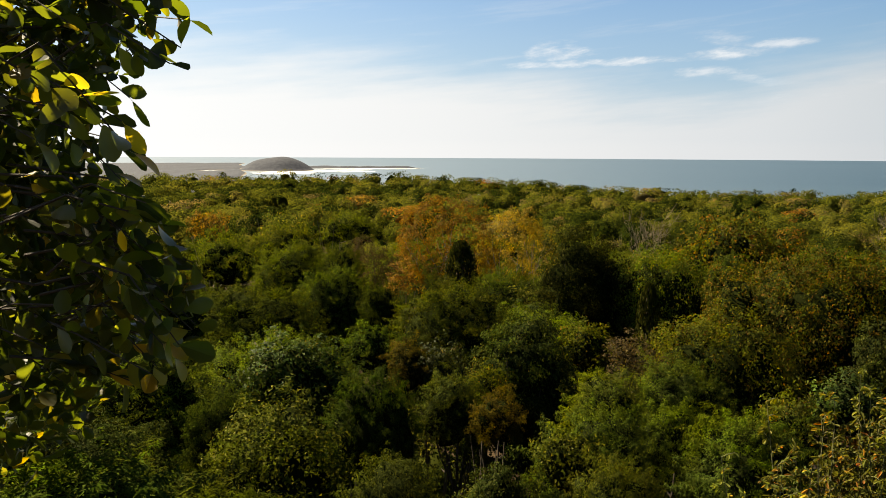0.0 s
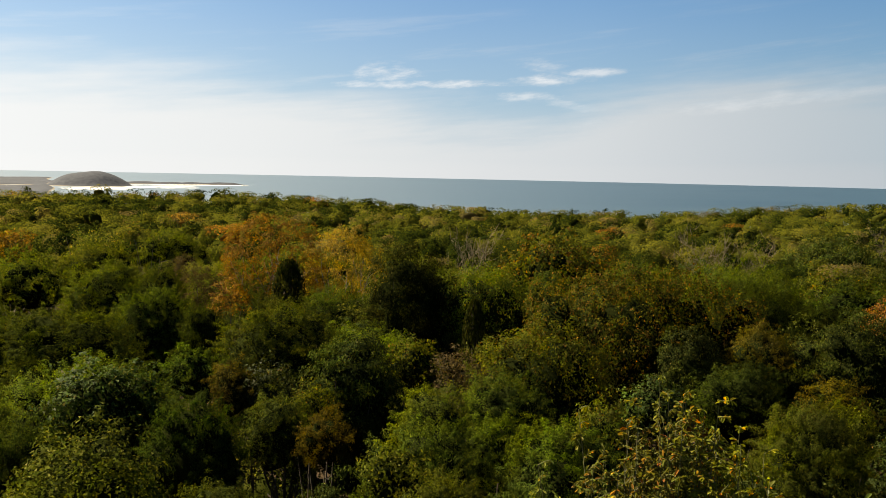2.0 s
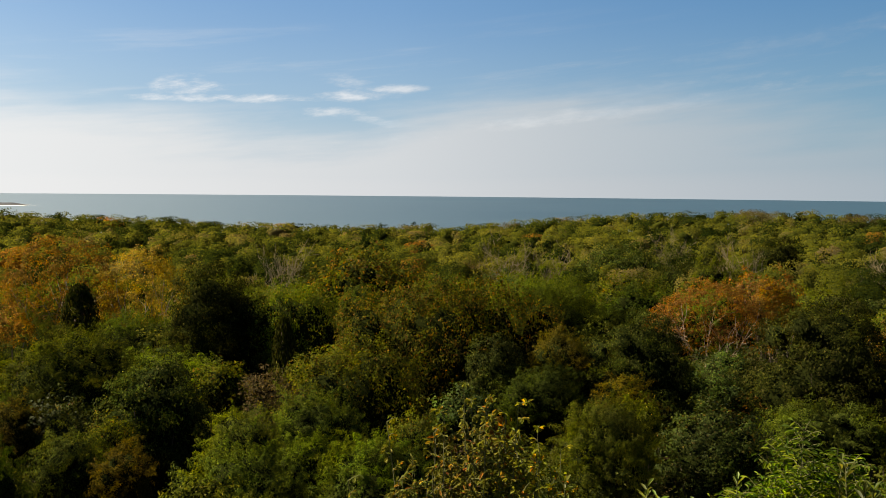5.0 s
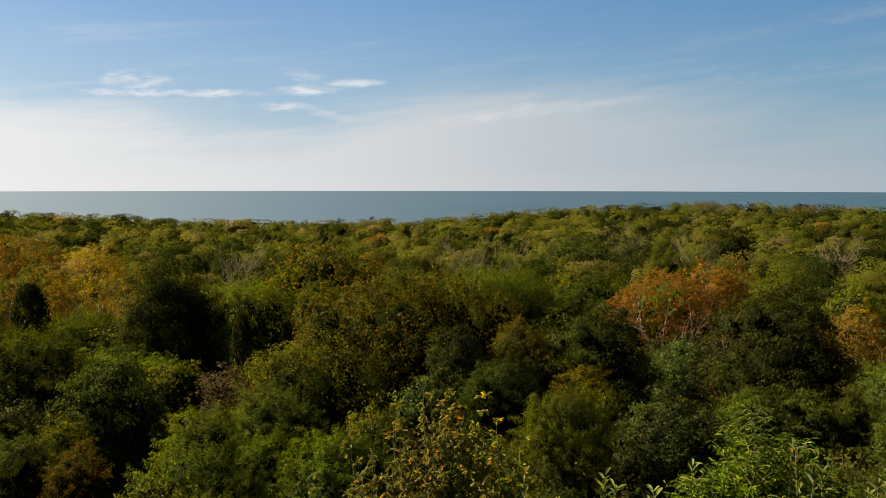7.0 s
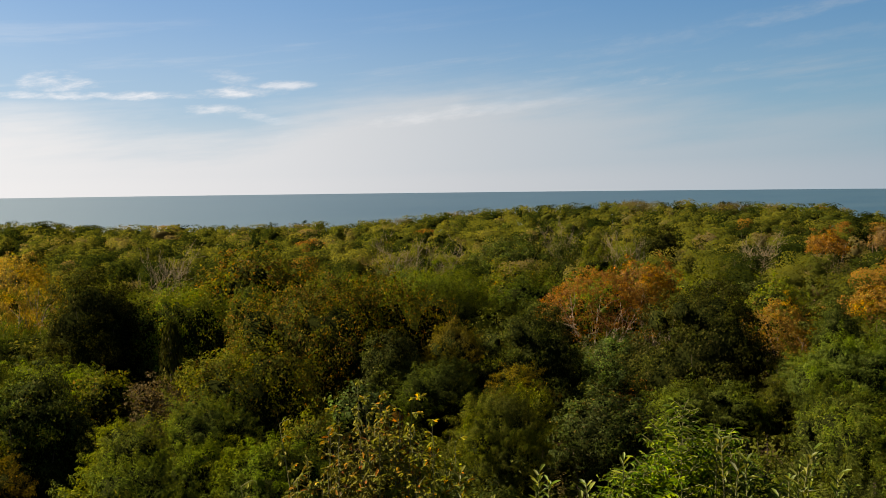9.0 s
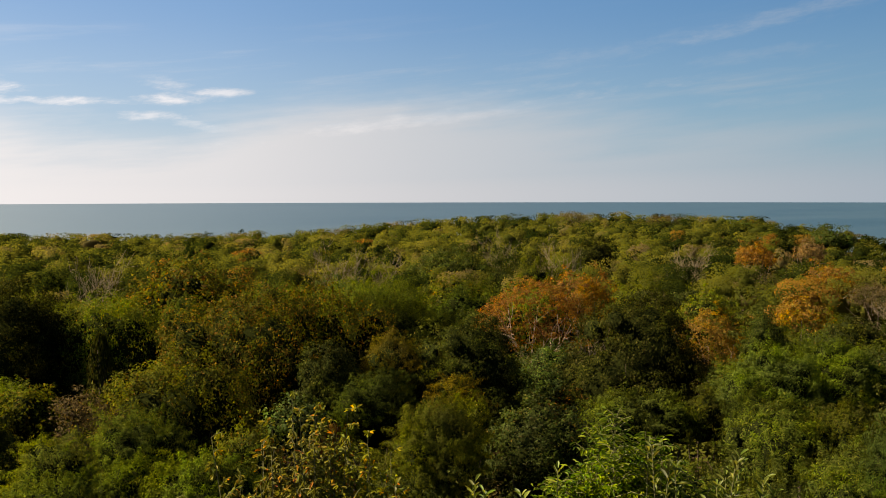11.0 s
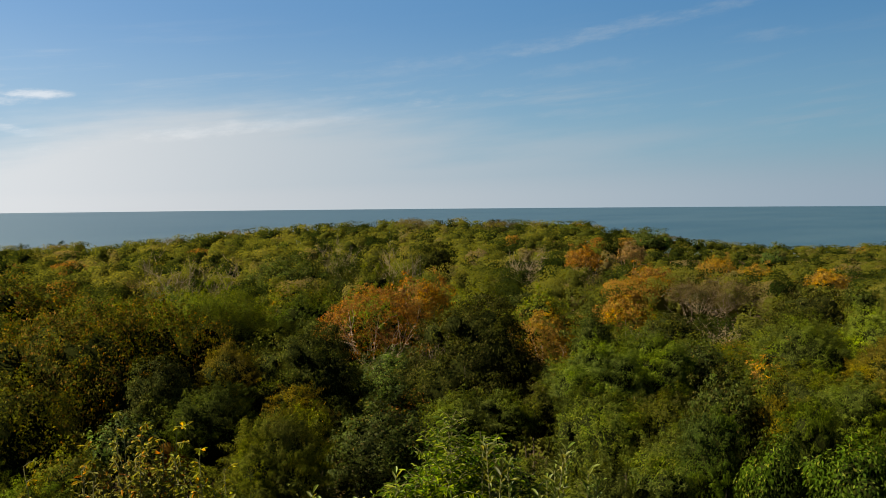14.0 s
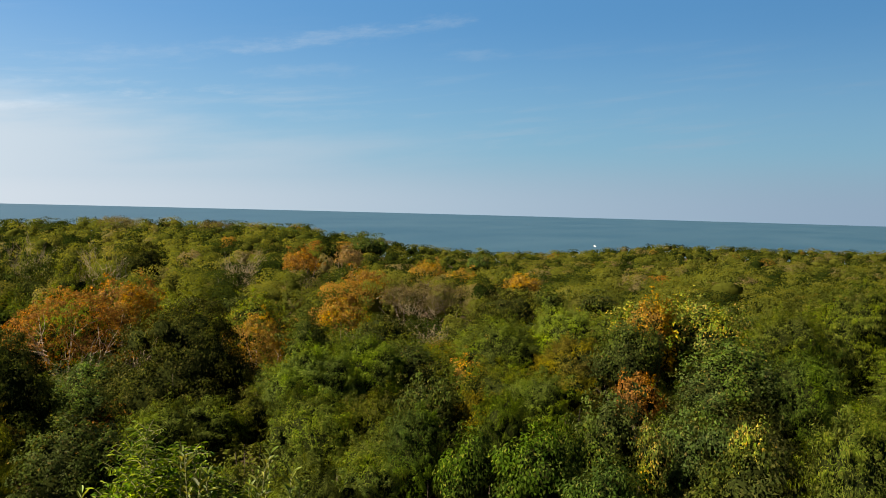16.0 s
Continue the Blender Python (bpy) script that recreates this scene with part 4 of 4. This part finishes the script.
plant("yellow_tree", -83.2, 29, -2.87, 2.3, -5.6)
plant("yellow_tree", -86.6, 30, -2.92, 2.6, -5.4)
plant("gold", -83.0, 28, -2.77, 1.5, -3.6)
plant("broad_green", -81.9, 26, -3.24, 1.7, -5.4)
plant("feather_light", -77.3, 40, -4.66, 2.9, -6.8)
plant("feather_brown", -77.9, 30, -4.58, 2.5, -5.9)
plant("feather_brown", -77.9, 23, -4.24, 1.2, -5.2)
plant("gold", -82.7, 20, -3.80, 0.9, -4.6)
plant("feather_green", -73.0, 33, -4.41, 3.0, -6.7)
plant("feather_green", -60.4, 26, -4.38, 2.2, -6.2)
plant("feather_green", -63.8, 28, -4.37, 2.2, -6.7)
plant("broad_green", -66.2, 30, -4.92, 1.7, -6.8)
plant("feather_olive", -91.6, 33, -3.42, 2.9, -5.9)
plant("feather_olive", -95.5, 36, -2.64, 3.1, -5.2)
plant("feather_olive", -80.4, 34, -4.17, 1.4, -5.5)
plant("broad_green", -88.4, 19.5, -2.81, 1.8, -4.5)
plant("feather_dark", -92.7, 20, -2.88, 1.7, -4.4)
plant("feather_olive", -96.6, 12.0, -2.43, 1.0, -3.8)
plant("broad_hang", -71.9, 10.5, -2.80, 0.8, -3.8)
plant("broad_hang", -76.7, 10.0, -2.60, 1.0, -3.6)
plant("broad_hang", -81.5, 9.5, -2.79, 0.9, -3.4)
plant("broad_hang", -78.3, 11.5, -2.85, 0.6, -3.3)
plant("broad_green", -68.6, 17.0, -3.39, 1.0, -4.6)
plant("feather_olive", -65.2, 16.3, -4.40, 1.4, -5.7)
plant("feather_olive", -60.0, 20.0, -4.67, 2.0, -6.3)
plant("feather_brown", -72.2, 17.0, -3.79, 0.9, -4.5)
plant("broad_dark", -90.5, 11.5, -2.74, 1.4, -3.9)
plant("yellow_tree", -90.7, 12.0, -2.75, 0.5, -3.3)
plant("yellow_tree", -84.1, 14.0, -3.39, 0.5, -4.0)
plant("broad_green", -81.2, 16.0, -3.44, 1.2, -4.6)
plant("broad_green", -87.2, 15.0, -3.34, 1.2, -4.2)
plant("feather_green", -76.1, 19.0, -3.67, 1.4, -4.9)
plant("broad_green", -79.5, 62, -5.86, 2.3, -7.7)
plant("feather_olive", -56.1, 12.0, -3.66, 1.2, -4.7)
plant("feather_green", -60.7, 10.5, -3.24, 1.1, -4.1)
plant("feather_olive", -64.6, 12.5, -3.72, 0.9, -4.7)
plant("goldshoot", -28.1, 7.5, -2.15, 0.6, -2.8)
plant("goldshoot", -29.9, 7.5, -1.91, 0.6, -2.5)
plant("goldshoot", -31.8, 7.5, -2.21, 0.6, -2.8)
plant("goldshoot", -26.7, 7.5, -2.20, 0.6, -2.8)
plant("goldshoot", -33.0, 7.5, -2.29, 0.6, -2.9)
plant("goldshoot", -24.4, 7.5, -2.65, 0.6, -3.3)
plant("plume", -51.1, 7.5, -1.81, 1.0, -2.8)
plant("plume", -49.1, 7.5, -2.19, 1.0, -3.2)
plant("plume", -52.7, 7.5, -2.04, 1.0, -3.0)
plant("plume", -47.7, 7.5, -2.37, 1.0, -3.4)
plant("plume", -54.6, 7.5, -2.32, 1.0, -3.3)
plant("spike", -56.4, 6.8, -1.86, 0.3, -2.4)
plant("spike", -59.0, 6.8, -1.92, 0.3, -2.4)
plant("spike", -40.3, 6.8, -2.20, 0.3, -2.7)
plant("spike", -42.9, 6.8, -2.41, 0.3, -2.9)
plant("spike", -46.5, 6.8, -2.21, 0.3, -2.7)
plant("spike", -44.2, 6.8, -2.44, 0.3, -2.9)
plant("spike", -37.5, 6.8, -2.34, 0.3, -2.8)
plant("spike", -58.0, 6.8, -2.23, 0.3, -2.7)
plant("spike", -55.3, 6.8, -1.90, 0.3, -2.4)
plant("spike", -58.1, 6.8, -1.99, 0.3, -2.5)
plant("spike", -52.6, 6.8, -1.89, 0.3, -2.4)
plant("umbrella", -35.0, 235, -7.0, 9.8, -9.1)
plant("umbrella", -42.3, 240, -5.3, 7.5, -7.1)
plant("umbrella", -51.0, 230, -6.6, 9.6, -8.2)
plant("umbrella", -57.5, 225, -5.7, 6.3, -8.1)
plant("umbrella", -27.0, 235, -10.3, 6.6, -11.5)
plant("umbrella", -19.0, 240, -10.4, 5.0, -11.4)
plant("umbrella", -22.2, 240, -10.9, 5.0, -11.9)
plant("umbrella", -11.3, 240, -9.9, 5.0, -10.8)
plant("umbrella", -4.9, 235, -8.7, 5.7, -9.7)
plant("umbrella", -62.6, 225, -7.3, 9.4, -9.7)
plant("umbrella", -53.8, 230, -6.5, 9.6, -8.5)
plant("umbrella", -70.8, 215, -10.6, 6.0, -12.0)
plant("umbrella", -63.2, 225, -7.3, 9.4, -9.5)
plant("dry", -46.8, 235, -4.7, 13.1, -7.3)
plant("dry", -52.6, 235, -5.2, 9.8, -7.6)
plant("dry", -30.2, 230, -8.9, 8.0, -10.5)
plant("dry", -46.2, 235, -4.4, 8.2, -6.5)


# ---- the forest between: trees that close the canopy ----
def fill(r0, r1, gap, kinds, seed):
    rng = random.Random(seed)
    names, weights = zip(*kinds)
    r = r0
    while r < r1:
        step = math.degrees(gap / r)
        az = -99 - rng.random() * step
        while az < 31:
            a, d = az + rng.uniform(-0.35, 0.35) * step, r + rng.uniform(-0.35, 0.35) * gap
            x, y = spot(a, d)
            size = gap * rng.uniform(1.05, 1.7)
            kind = rng.choices(names, weights)[0]
            if a < -48 and d < 40 and kind == "feather_olive" and rng.random() < 0.25:      # greener, younger growth on this side
                kind = "feather_green"
            if a > -13 and d > 22 and kind in ("broad_dark", "broad_green", "broad_yellow") and rng.random() < 0.8:
                kind = rng.choice(("feather_light", "feather_light", "feather_olive"))
            if (a > -47 or a < -76) and d < 20.5 and rng.random() < 0.5:      # shade on the near growth, put into darker leaf kinds
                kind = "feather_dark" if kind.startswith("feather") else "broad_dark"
            if d < 20.5 and hollow(a, d) > 1.7:
                az += step
                continue
            lift = 0.45 - 1.4 * rng.random() ** 1.3
            if all((x - h[0]) ** 2 + (y - h[1]) ** 2 > (0.30 * (h[2] + size)) ** 2 for h in HEROES):
                plant(kind, a, d, float(under(a, d, size, float(canopy(a, d)) + lift - hollow(a, d))), size, grow=1.0)
            az += step
        r += gap * 0.9


HEROES = list(PLANTED)
# shaded hollows where the canopy drops: degrees to the left, metres away
HOLLOWS = [(13.6, 17.1), (4.6, 11.2), (-0.8, 10.0), (-4.9, 10.3), (-12.9, 11.8), (-19.1, 15.6), (11.6, 10.7), (-41.8, 21.6), (-29.8, 23.9), (-54.4, 25.0), (-22.5, 15.8), (-41.0, 24.4), (-56.0, 24.9), (-70.1, 21.4), (-68.0, 12.6), (-62.0, 12.3), (-42.1, 22.3), (-55.4, 25.9), (13.5, 18.7), (-5.6, 11.6), (-18.7, 14.8), (-94.6, 23.4)]


def hollow(az, r):
    x, y = spot(az, r)
    return max(2.6 * math.exp(-(math.dist((x, y), spot(*h)) / (0.09 * h[1] + 0.8)) ** 2) for h in HOLLOWS)



def under(az, r, wide, top):
    """Keeps a tree low enough not to hide the marked trees behind it."""
    for _, _, _, ha, hr, half, low in HEROES:
        hides = (hr > r + 1) & (np.abs(az - ha) < half + np.degrees(wide * 0.3 / r))
        top = np.where(hides, np.minimum(top, low * r + 0.35), top)
    return top


# many dark kinds close by: shade put into the foliage colour
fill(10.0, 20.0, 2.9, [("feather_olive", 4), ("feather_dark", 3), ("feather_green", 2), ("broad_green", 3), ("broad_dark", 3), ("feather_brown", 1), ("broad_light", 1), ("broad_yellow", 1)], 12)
fill(20.5, 44.0, 4.2, [("feather_olive", 6), ("feather_light", 4), ("broad_green", 3), ("broad_dark", 2), ("broad_yellow", 3), ("feather_brown", 0.6), ("rust_olive", 0.6)], 13)
fill(45.0, 61.0, 4.5, [("feather_olive", 6), ("feather_light", 6), ("broad_green", 2), ("broad_dark", 3), ("broad_yellow", 3), ("feather_brown", 0.4), ("rust_olive", 0.5)], 14)


def undergrowth(n, size, seed):
    """Low scrub and saplings that close the floor between the trunks."""
    rng = np.random.default_rng(seed)
    az, r = rng.uniform(-102, 34, n), np.sqrt(rng.uniform(8 ** 2, 95 ** 2, n)) * rng.uniform(0.4, 1.0, n) ** 0.5
    r = np.clip(r, 8, 95)
    at = np.stack([-np.sin(np.radians(az)) * r, np.cos(np.radians(az)) * r, land(az, r) + rng.uniform(0.05, 1.9, n) * rng.uniform(0.2, 1, n)], -1)
    v, f = leaves(rng, at, rng.normal(0, 1, (n, 3)) + [0, 0, 0.4], unit(rng.normal(0, 0.6, (n, 3)) + [0, 0, 1]), size, size * 0.7, small=True)
    tagged(new("undergrowth", mesh_of("undergrowth", v, f, LEAF["broad_dark"])), "dark scrub and saplings under the trees", "undergrowth", kind="stuff")


undergrowth(70000, 0.17, 31)


def far_woods(name, label, r0, r1, gap, quads, size, seed, drop=0.0):
    """Crowns too far to tell apart one by one."""
    rng = np.random.default_rng(seed)
    spots, r = [], r0
    while r < r1:
        step = math.degrees(gap / r)
        a = np.arange(-102, 34, step)
        a = a + rng.uniform(-0.4, 0.4, len(a)) * step
        spots.append(np.stack([a, r + rng.uniform(-0.5, 0.5, len(a)) * gap], -1))
        r += gap * 0.9
    az, d = np.concatenate(spots).T
    keep = d < ridge_distance(az) + 22
    if r0 < 90 and not drop:
        x, y = -np.sin(np.radians(az)) * d, np.cos(np.radians(az)) * d
        for hx, hy, hw, *_ in HEROES:
            keep &= (x - hx) ** 2 + (y - hy) ** 2 > (0.32 * (hw + gap)) ** 2
    az, d = az[keep], d[keep]
    n = len(az)
    wide = gap * rng.uniform(0.6, 1.35 if drop else 1.7, n)
    top = EYE + canopy(az, d) + rng.uniform(-1.9, 0.6, n) + np.where(rng.random(n) < 0.05, 1.0, 0)
    if r0 < 90:
        top = EYE + under(az, d, wide, top - EYE - drop)
    tall = rng.uniform(2.8, 5.0, n) if drop else rng.uniform(1.9, 3.9, n)
    # every crown a few lobes on a dome
    lobes = 5
    turn = rng.uniform(0, 6.28, (n, 1)) + np.arange(lobes) * 2.4
    reach = np.where(np.arange(lobes) == 0, 0.05, rng.uniform(0.30, 0.62, (n, lobes)))
    high = np.sqrt(np.clip(1 - reach ** 2, 0, 1)) * rng.uniform(0.5, 0.75, (n, lobes))
    centre = np.stack([np.cos(turn) * reach, np.sin(turn) * reach, high], -1)
    pick = rng.integers(0, lobes, (n, quads))
    centre = np.take_along_axis(centre, pick[:, :, None], 1)
    out = unit(rng.normal(0, 1, (n, quads, 3)) + centre * 0.8 + [0, 0, 0.4])
    base = np.stack([-np.sin(np.radians(az)) * d, np.cos(np.radians(az)) * d, top - tall], -1)
    at = base[:, None] + (centre + out * 0.40 * rng.uniform(0.8, 1.05, (n, quads, 1))) * np.stack([wide / 2, wide / 2, tall], -1)[:, None]
    at, nor = at.reshape(-1, 3), unit(out.reshape(-1, 3) + rng.normal(0, 0.2, (n * quads, 3)))
    ax = rng.normal(0, 1, (n * quads, 3))
    ax -= nor * (ax * nor).sum(1)[:, None]
    v, f = leaves(rng, at, ax, nor, size, size * 0.8, 0.1, small=True)
    m = len(BALL_F)
    v, f = joined([(v, f), cores(rng, base + np.stack([0 * tall, 0 * tall, tall * 0.34 - 0.6], -1), np.stack([wide * 0.26, wide * 0.26, tall * 0.32 + 0.6], -1))])
    heart = base + np.stack([0 * tall, 0 * tall, tall * 0.35], -1)
    soft = unit(unit((at - np.repeat(heart, quads, 0)) / np.repeat(np.stack([wide, wide, tall], -1), quads, 0)) * 0.7 + out.reshape(-1, 3) * 0.45 + [0, 0, 0.1] + rng.normal(0, 0.10 if r0 < 90 else 0.07, (n * quads, 3)))
    soft = np.concatenate([np.repeat(soft, 3, 0), unit(v[n * quads * 3:] - np.repeat(heart, len(BALL_V), 0))])
    me = mesh_of(name, v, f, WOODS, normals=soft)
    tone = np.where(rng.random(n) < 0.40, rng.uniform(0.0, 0.25, n), rng.uniform(0.36, 0.88, n))
    tone = np.where(rng.random(n) < 0.07, rng.uniform(0.93, 0.968, n), np.where(rng.random(n) < 0.012, rng.uniform(0.98, 1.0, n), tone))
    me.attributes.new("tone", "FLOAT", "FACE").data.foreach_set("value", np.concatenate([np.repeat(tone, quads), np.repeat(tone, m)]).astype(np.float32))
    tagged(new(name, me), label, "woods", kind="stuff")


far_woods("young_trees", "saplings and low trees of the lower storey", 9.5, 24, 3.0, 1300, 0.09, 18, 2.0)
far_woods("young_trees", "low olive trees shaded by taller ones", 24, 62, 4.2, 600, 0.15, 19, 1.9)
far_woods("forest_trees", "olive and dark green trees of the dry forest, crown beside crown", 62, 97, 4.3, 1150, 0.175, 20)
far_woods("far_trees", "dry olive-green woods covering the slopes", 96, 175, 4.8, 360, 0.28, 21)
far_woods("far_trees", "hazy green woods along the ridge", 175, 480, 6.2, 150, 0.40, 22)


# ---- the tree beside the lookout ----
def leaf_blade(curl, seed):
    """A rounded leaf, broadest beyond its middle, folded along the rib, with its stalk."""
    rng = random.Random(seed)
    v, f = [], []
    for i in range(13):
        s = i / 12
        w = 0.31 * math.sin(math.pi * min(1, s ** 1.25 * 0.985 + 0.012)) ** 0.62
        z = -curl * s * s
        for k in (-1, 0, 1):
            v.append((0.16 + s, k * w * rng.uniform(0.93, 1.05), z + abs(k) * w * 0.18))
    for i in range(12):
        a = i * 3
        f += [(a, a + 3, a + 4, a + 1), (a + 1, a + 4, a + 5, a + 2)]
    n = len(v)
    v += [(0, -0.012, 0), (0, 0.012, 0), (0.2, 0.014, 0.004), (0.2, -0.014, 0.004)]
    f.append((n, n + 1, n + 2, n + 3))
    return mesh_of("leaf", np.array(v), np.array(f), LEAF["near"], True)


def beside_tree():
    rng = np.random.default_rng(8)
    big = 2.4        # its leaves hang some two to three metres from the eye
    at_x, at_y = spot(62, 2.3 * big)
    base = np.array([at_x, at_y, float(land(62, 2.3 * big))])
    root = tagged(new("tree"), "backlit tree with rounded leathery leaves beside the lookout", "tree")
    root.matrix_world = Matrix.Translation(base)
    blades = [leaf_blade(c, i) for i, c in enumerate((0.10, 0.25, -0.08, 0.4))]
    edge_el = [-25, -20, -17.6, -14.6, -11.9, -9.2, -5.3, -2.6, -0.3, 2.7, 5.1, 8.7, 10.2, 14]
    edge_az = [27, 25, 22, 18.5, 16.8, 16.4, 18.2, 20.6, 20.0, 21.0, 18.4, 16.4, 18.4, 20]

    def place(az, el, r):
        a, e = np.radians(az), np.radians(el)
        return np.array([-np.sin(a) * np.cos(e) * r, np.cos(a) * np.cos(e) * r, EYE + np.sin(e) * r])

    trunk = np.array([[0, 0, -0.2], [0.05, 0.02, 0.8], [0.0, -0.1, 1.6], [-0.05, 0.0, 2.6], [0.1, 0.1, 3.4]]) * big
    part_new("trunk", *tube(trunk, [0.16, 0.13, 0.11, 0.08, 0.035], 8), BARK, root)
    count, twigs, crowd = 0, [], []
    for j in range(96):
        el = rng.uniform(-17, 15)
        inner = j >= 52
        az = np.interp(el, edge_el, edge_az) + (rng.uniform(3.0, 16) if inner else rng.exponential(2.0))
        r = (rng.uniform(1.15, 1.75) if inner else rng.uniform(1.0, 1.3)) * big
        tip = place(az, el, r)
        start = place(az + rng.uniform(5, 11), el + rng.uniform(-1, 6), r + rng.uniform(0.05, 0.35) * big)
        bend = (tip + start) / 2 + (np.array([0, 0, rng.uniform(0.0, 0.06)]) + rng.normal(0, 0.012, 3)) * big
        twigs.append(tube(np.array([start, bend, tip]) - base, [0.0053, 0.0038, 0.0019], 4))
        for f in np.linspace(0.25, 1.0, 10):
            p = start * (1 - f) ** 2 + bend * 2 * f * (1 - f) + tip * f * f
            way = unit(unit(tip - start) * 0.8 + rng.normal(0, 0.75, 3) + [0, 0, -0.15])
            crowd.append((p, way, rng.normal(0, 1, 3) + [0, 0, 0.8], rng.uniform(0.029, 0.044) * big, inner))
        if j % 6 == 0:
            twigs.append(tube(np.array([trunk[3] + base, (start + trunk[3] + base) / 2 + [0, 0, 0.24], start]) - base, [0.02, 0.014, 0.0053], 5))
    part_new("branch", *joined(twigs), BARK, root)
    rest = []
    for p, way, nor, ln, inner in crowd:
        side = unit(np.cross(nor, way))
        up = np.cross(way, side)
        if count < 290 and not inner and rng.random() < 0.62:
            ob = new("leaf", blades[int(rng.integers(0, 4))])
            ob.parent = root
            ob.matrix_local = Matrix([[way[i] * ln, side[i] * ln, up[i] * ln, p[i] - base[i]] for i in range(3)] + [[0, 0, 0, 1]])
            count += 1
        else:
            rest.append((p - base, way, up, ln))
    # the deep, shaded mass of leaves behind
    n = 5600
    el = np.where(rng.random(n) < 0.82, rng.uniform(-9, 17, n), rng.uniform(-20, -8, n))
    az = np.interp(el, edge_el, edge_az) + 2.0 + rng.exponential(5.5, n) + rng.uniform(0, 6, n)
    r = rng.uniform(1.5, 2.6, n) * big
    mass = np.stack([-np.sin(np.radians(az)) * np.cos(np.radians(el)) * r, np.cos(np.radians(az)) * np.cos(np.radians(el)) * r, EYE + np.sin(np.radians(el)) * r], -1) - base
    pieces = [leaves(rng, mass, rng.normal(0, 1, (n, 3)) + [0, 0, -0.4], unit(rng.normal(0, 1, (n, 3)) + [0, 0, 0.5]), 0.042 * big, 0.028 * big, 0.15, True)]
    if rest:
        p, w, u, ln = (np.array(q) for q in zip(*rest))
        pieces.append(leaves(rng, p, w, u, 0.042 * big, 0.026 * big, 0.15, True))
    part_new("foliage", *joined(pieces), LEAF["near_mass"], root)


def part_new(name, v, f, mat, parent):
    ob = new(name, mesh_of(name, v, f, mat))
    ob.parent = parent
    return ob


beside_tree()
plant("feather_green", 25.5, 4.6, -1.62, 1.2)
plant("feather_green", 21.0, 5.6, -2.15, 1.4)


# ---- two small boats out on the water ----
def boat(az, r, turn, long):
    root = tagged(new("boat"), "small off-white open motor boat out on the sea", "boat", "boats on the water")
    x, y = spot(az, r)
    root.matrix_world = pose(x, y, 0.0, 0, 0, turn) @ Matrix.Diagonal((long, long, long, 1))
    n = 13
    rows = []
    for k, (z, wide) in enumerate(((0.0, 0.55), (0.06, 0.8), (0.13, 1.0))):
        for i in range(n):
            s = i / (n - 1)
            half = 0.15 * wide * (1 - max(0.0, s - 0.45) ** 2 / 0.3025) + 0.004
            rows.append((s - 0.5, half, z + 0.07 * max(0, s - 0.6) * k))
    v = np.array(rows)
    v = np.concatenate([v, v * [1, -1, 1]])
    f = []
    for k in range(2):
        for i in range(n - 1):
            a = k * n + i
            f.append((a, a + 1, a + n + 1, a + n))
            f.append((a + 3 * n, a + 4 * n, a + 4 * n + 1, a + 3 * n + 1))
    for i in range(n - 1):
        f.append((n + i, n + i + 1, n + i + 1 + 3 * n, n + i + 3 * n))
    f.append((0, n, 4 * n, 3 * n)), f.append((n, 2 * n, 5 * n, 4 * n))
    part_new("hull", v, np.array(f), BOAT_WHITE, root)
    for k, (cx, w, l, h) in enumerate(((0.0, 0.10, 0.05, 0.10), (0.1, 0.11, 0.16, 0.03))):
        c = np.array([(a, b, z) for z in (0.06, 0.06 + h) for a, b in ((cx - l, -w), (cx + l, -w), (cx + l * 0.8, w), (cx - l * 0.8, w))])
        q = np.array([(0, 3, 2, 1), (4, 5, 6, 7), (0, 1, 5, 4), (1, 2, 6, 5), (2, 3, 7, 6), (3, 0, 4, 7)])
        part_new(("console", "canopy")[k], c + [0, 0, 0.14 * k], q, BOAT_WHITE, root)


boat(-78.8, 935, 25, 6.5)
boat(-74.2, 2200, -10, 3.8)
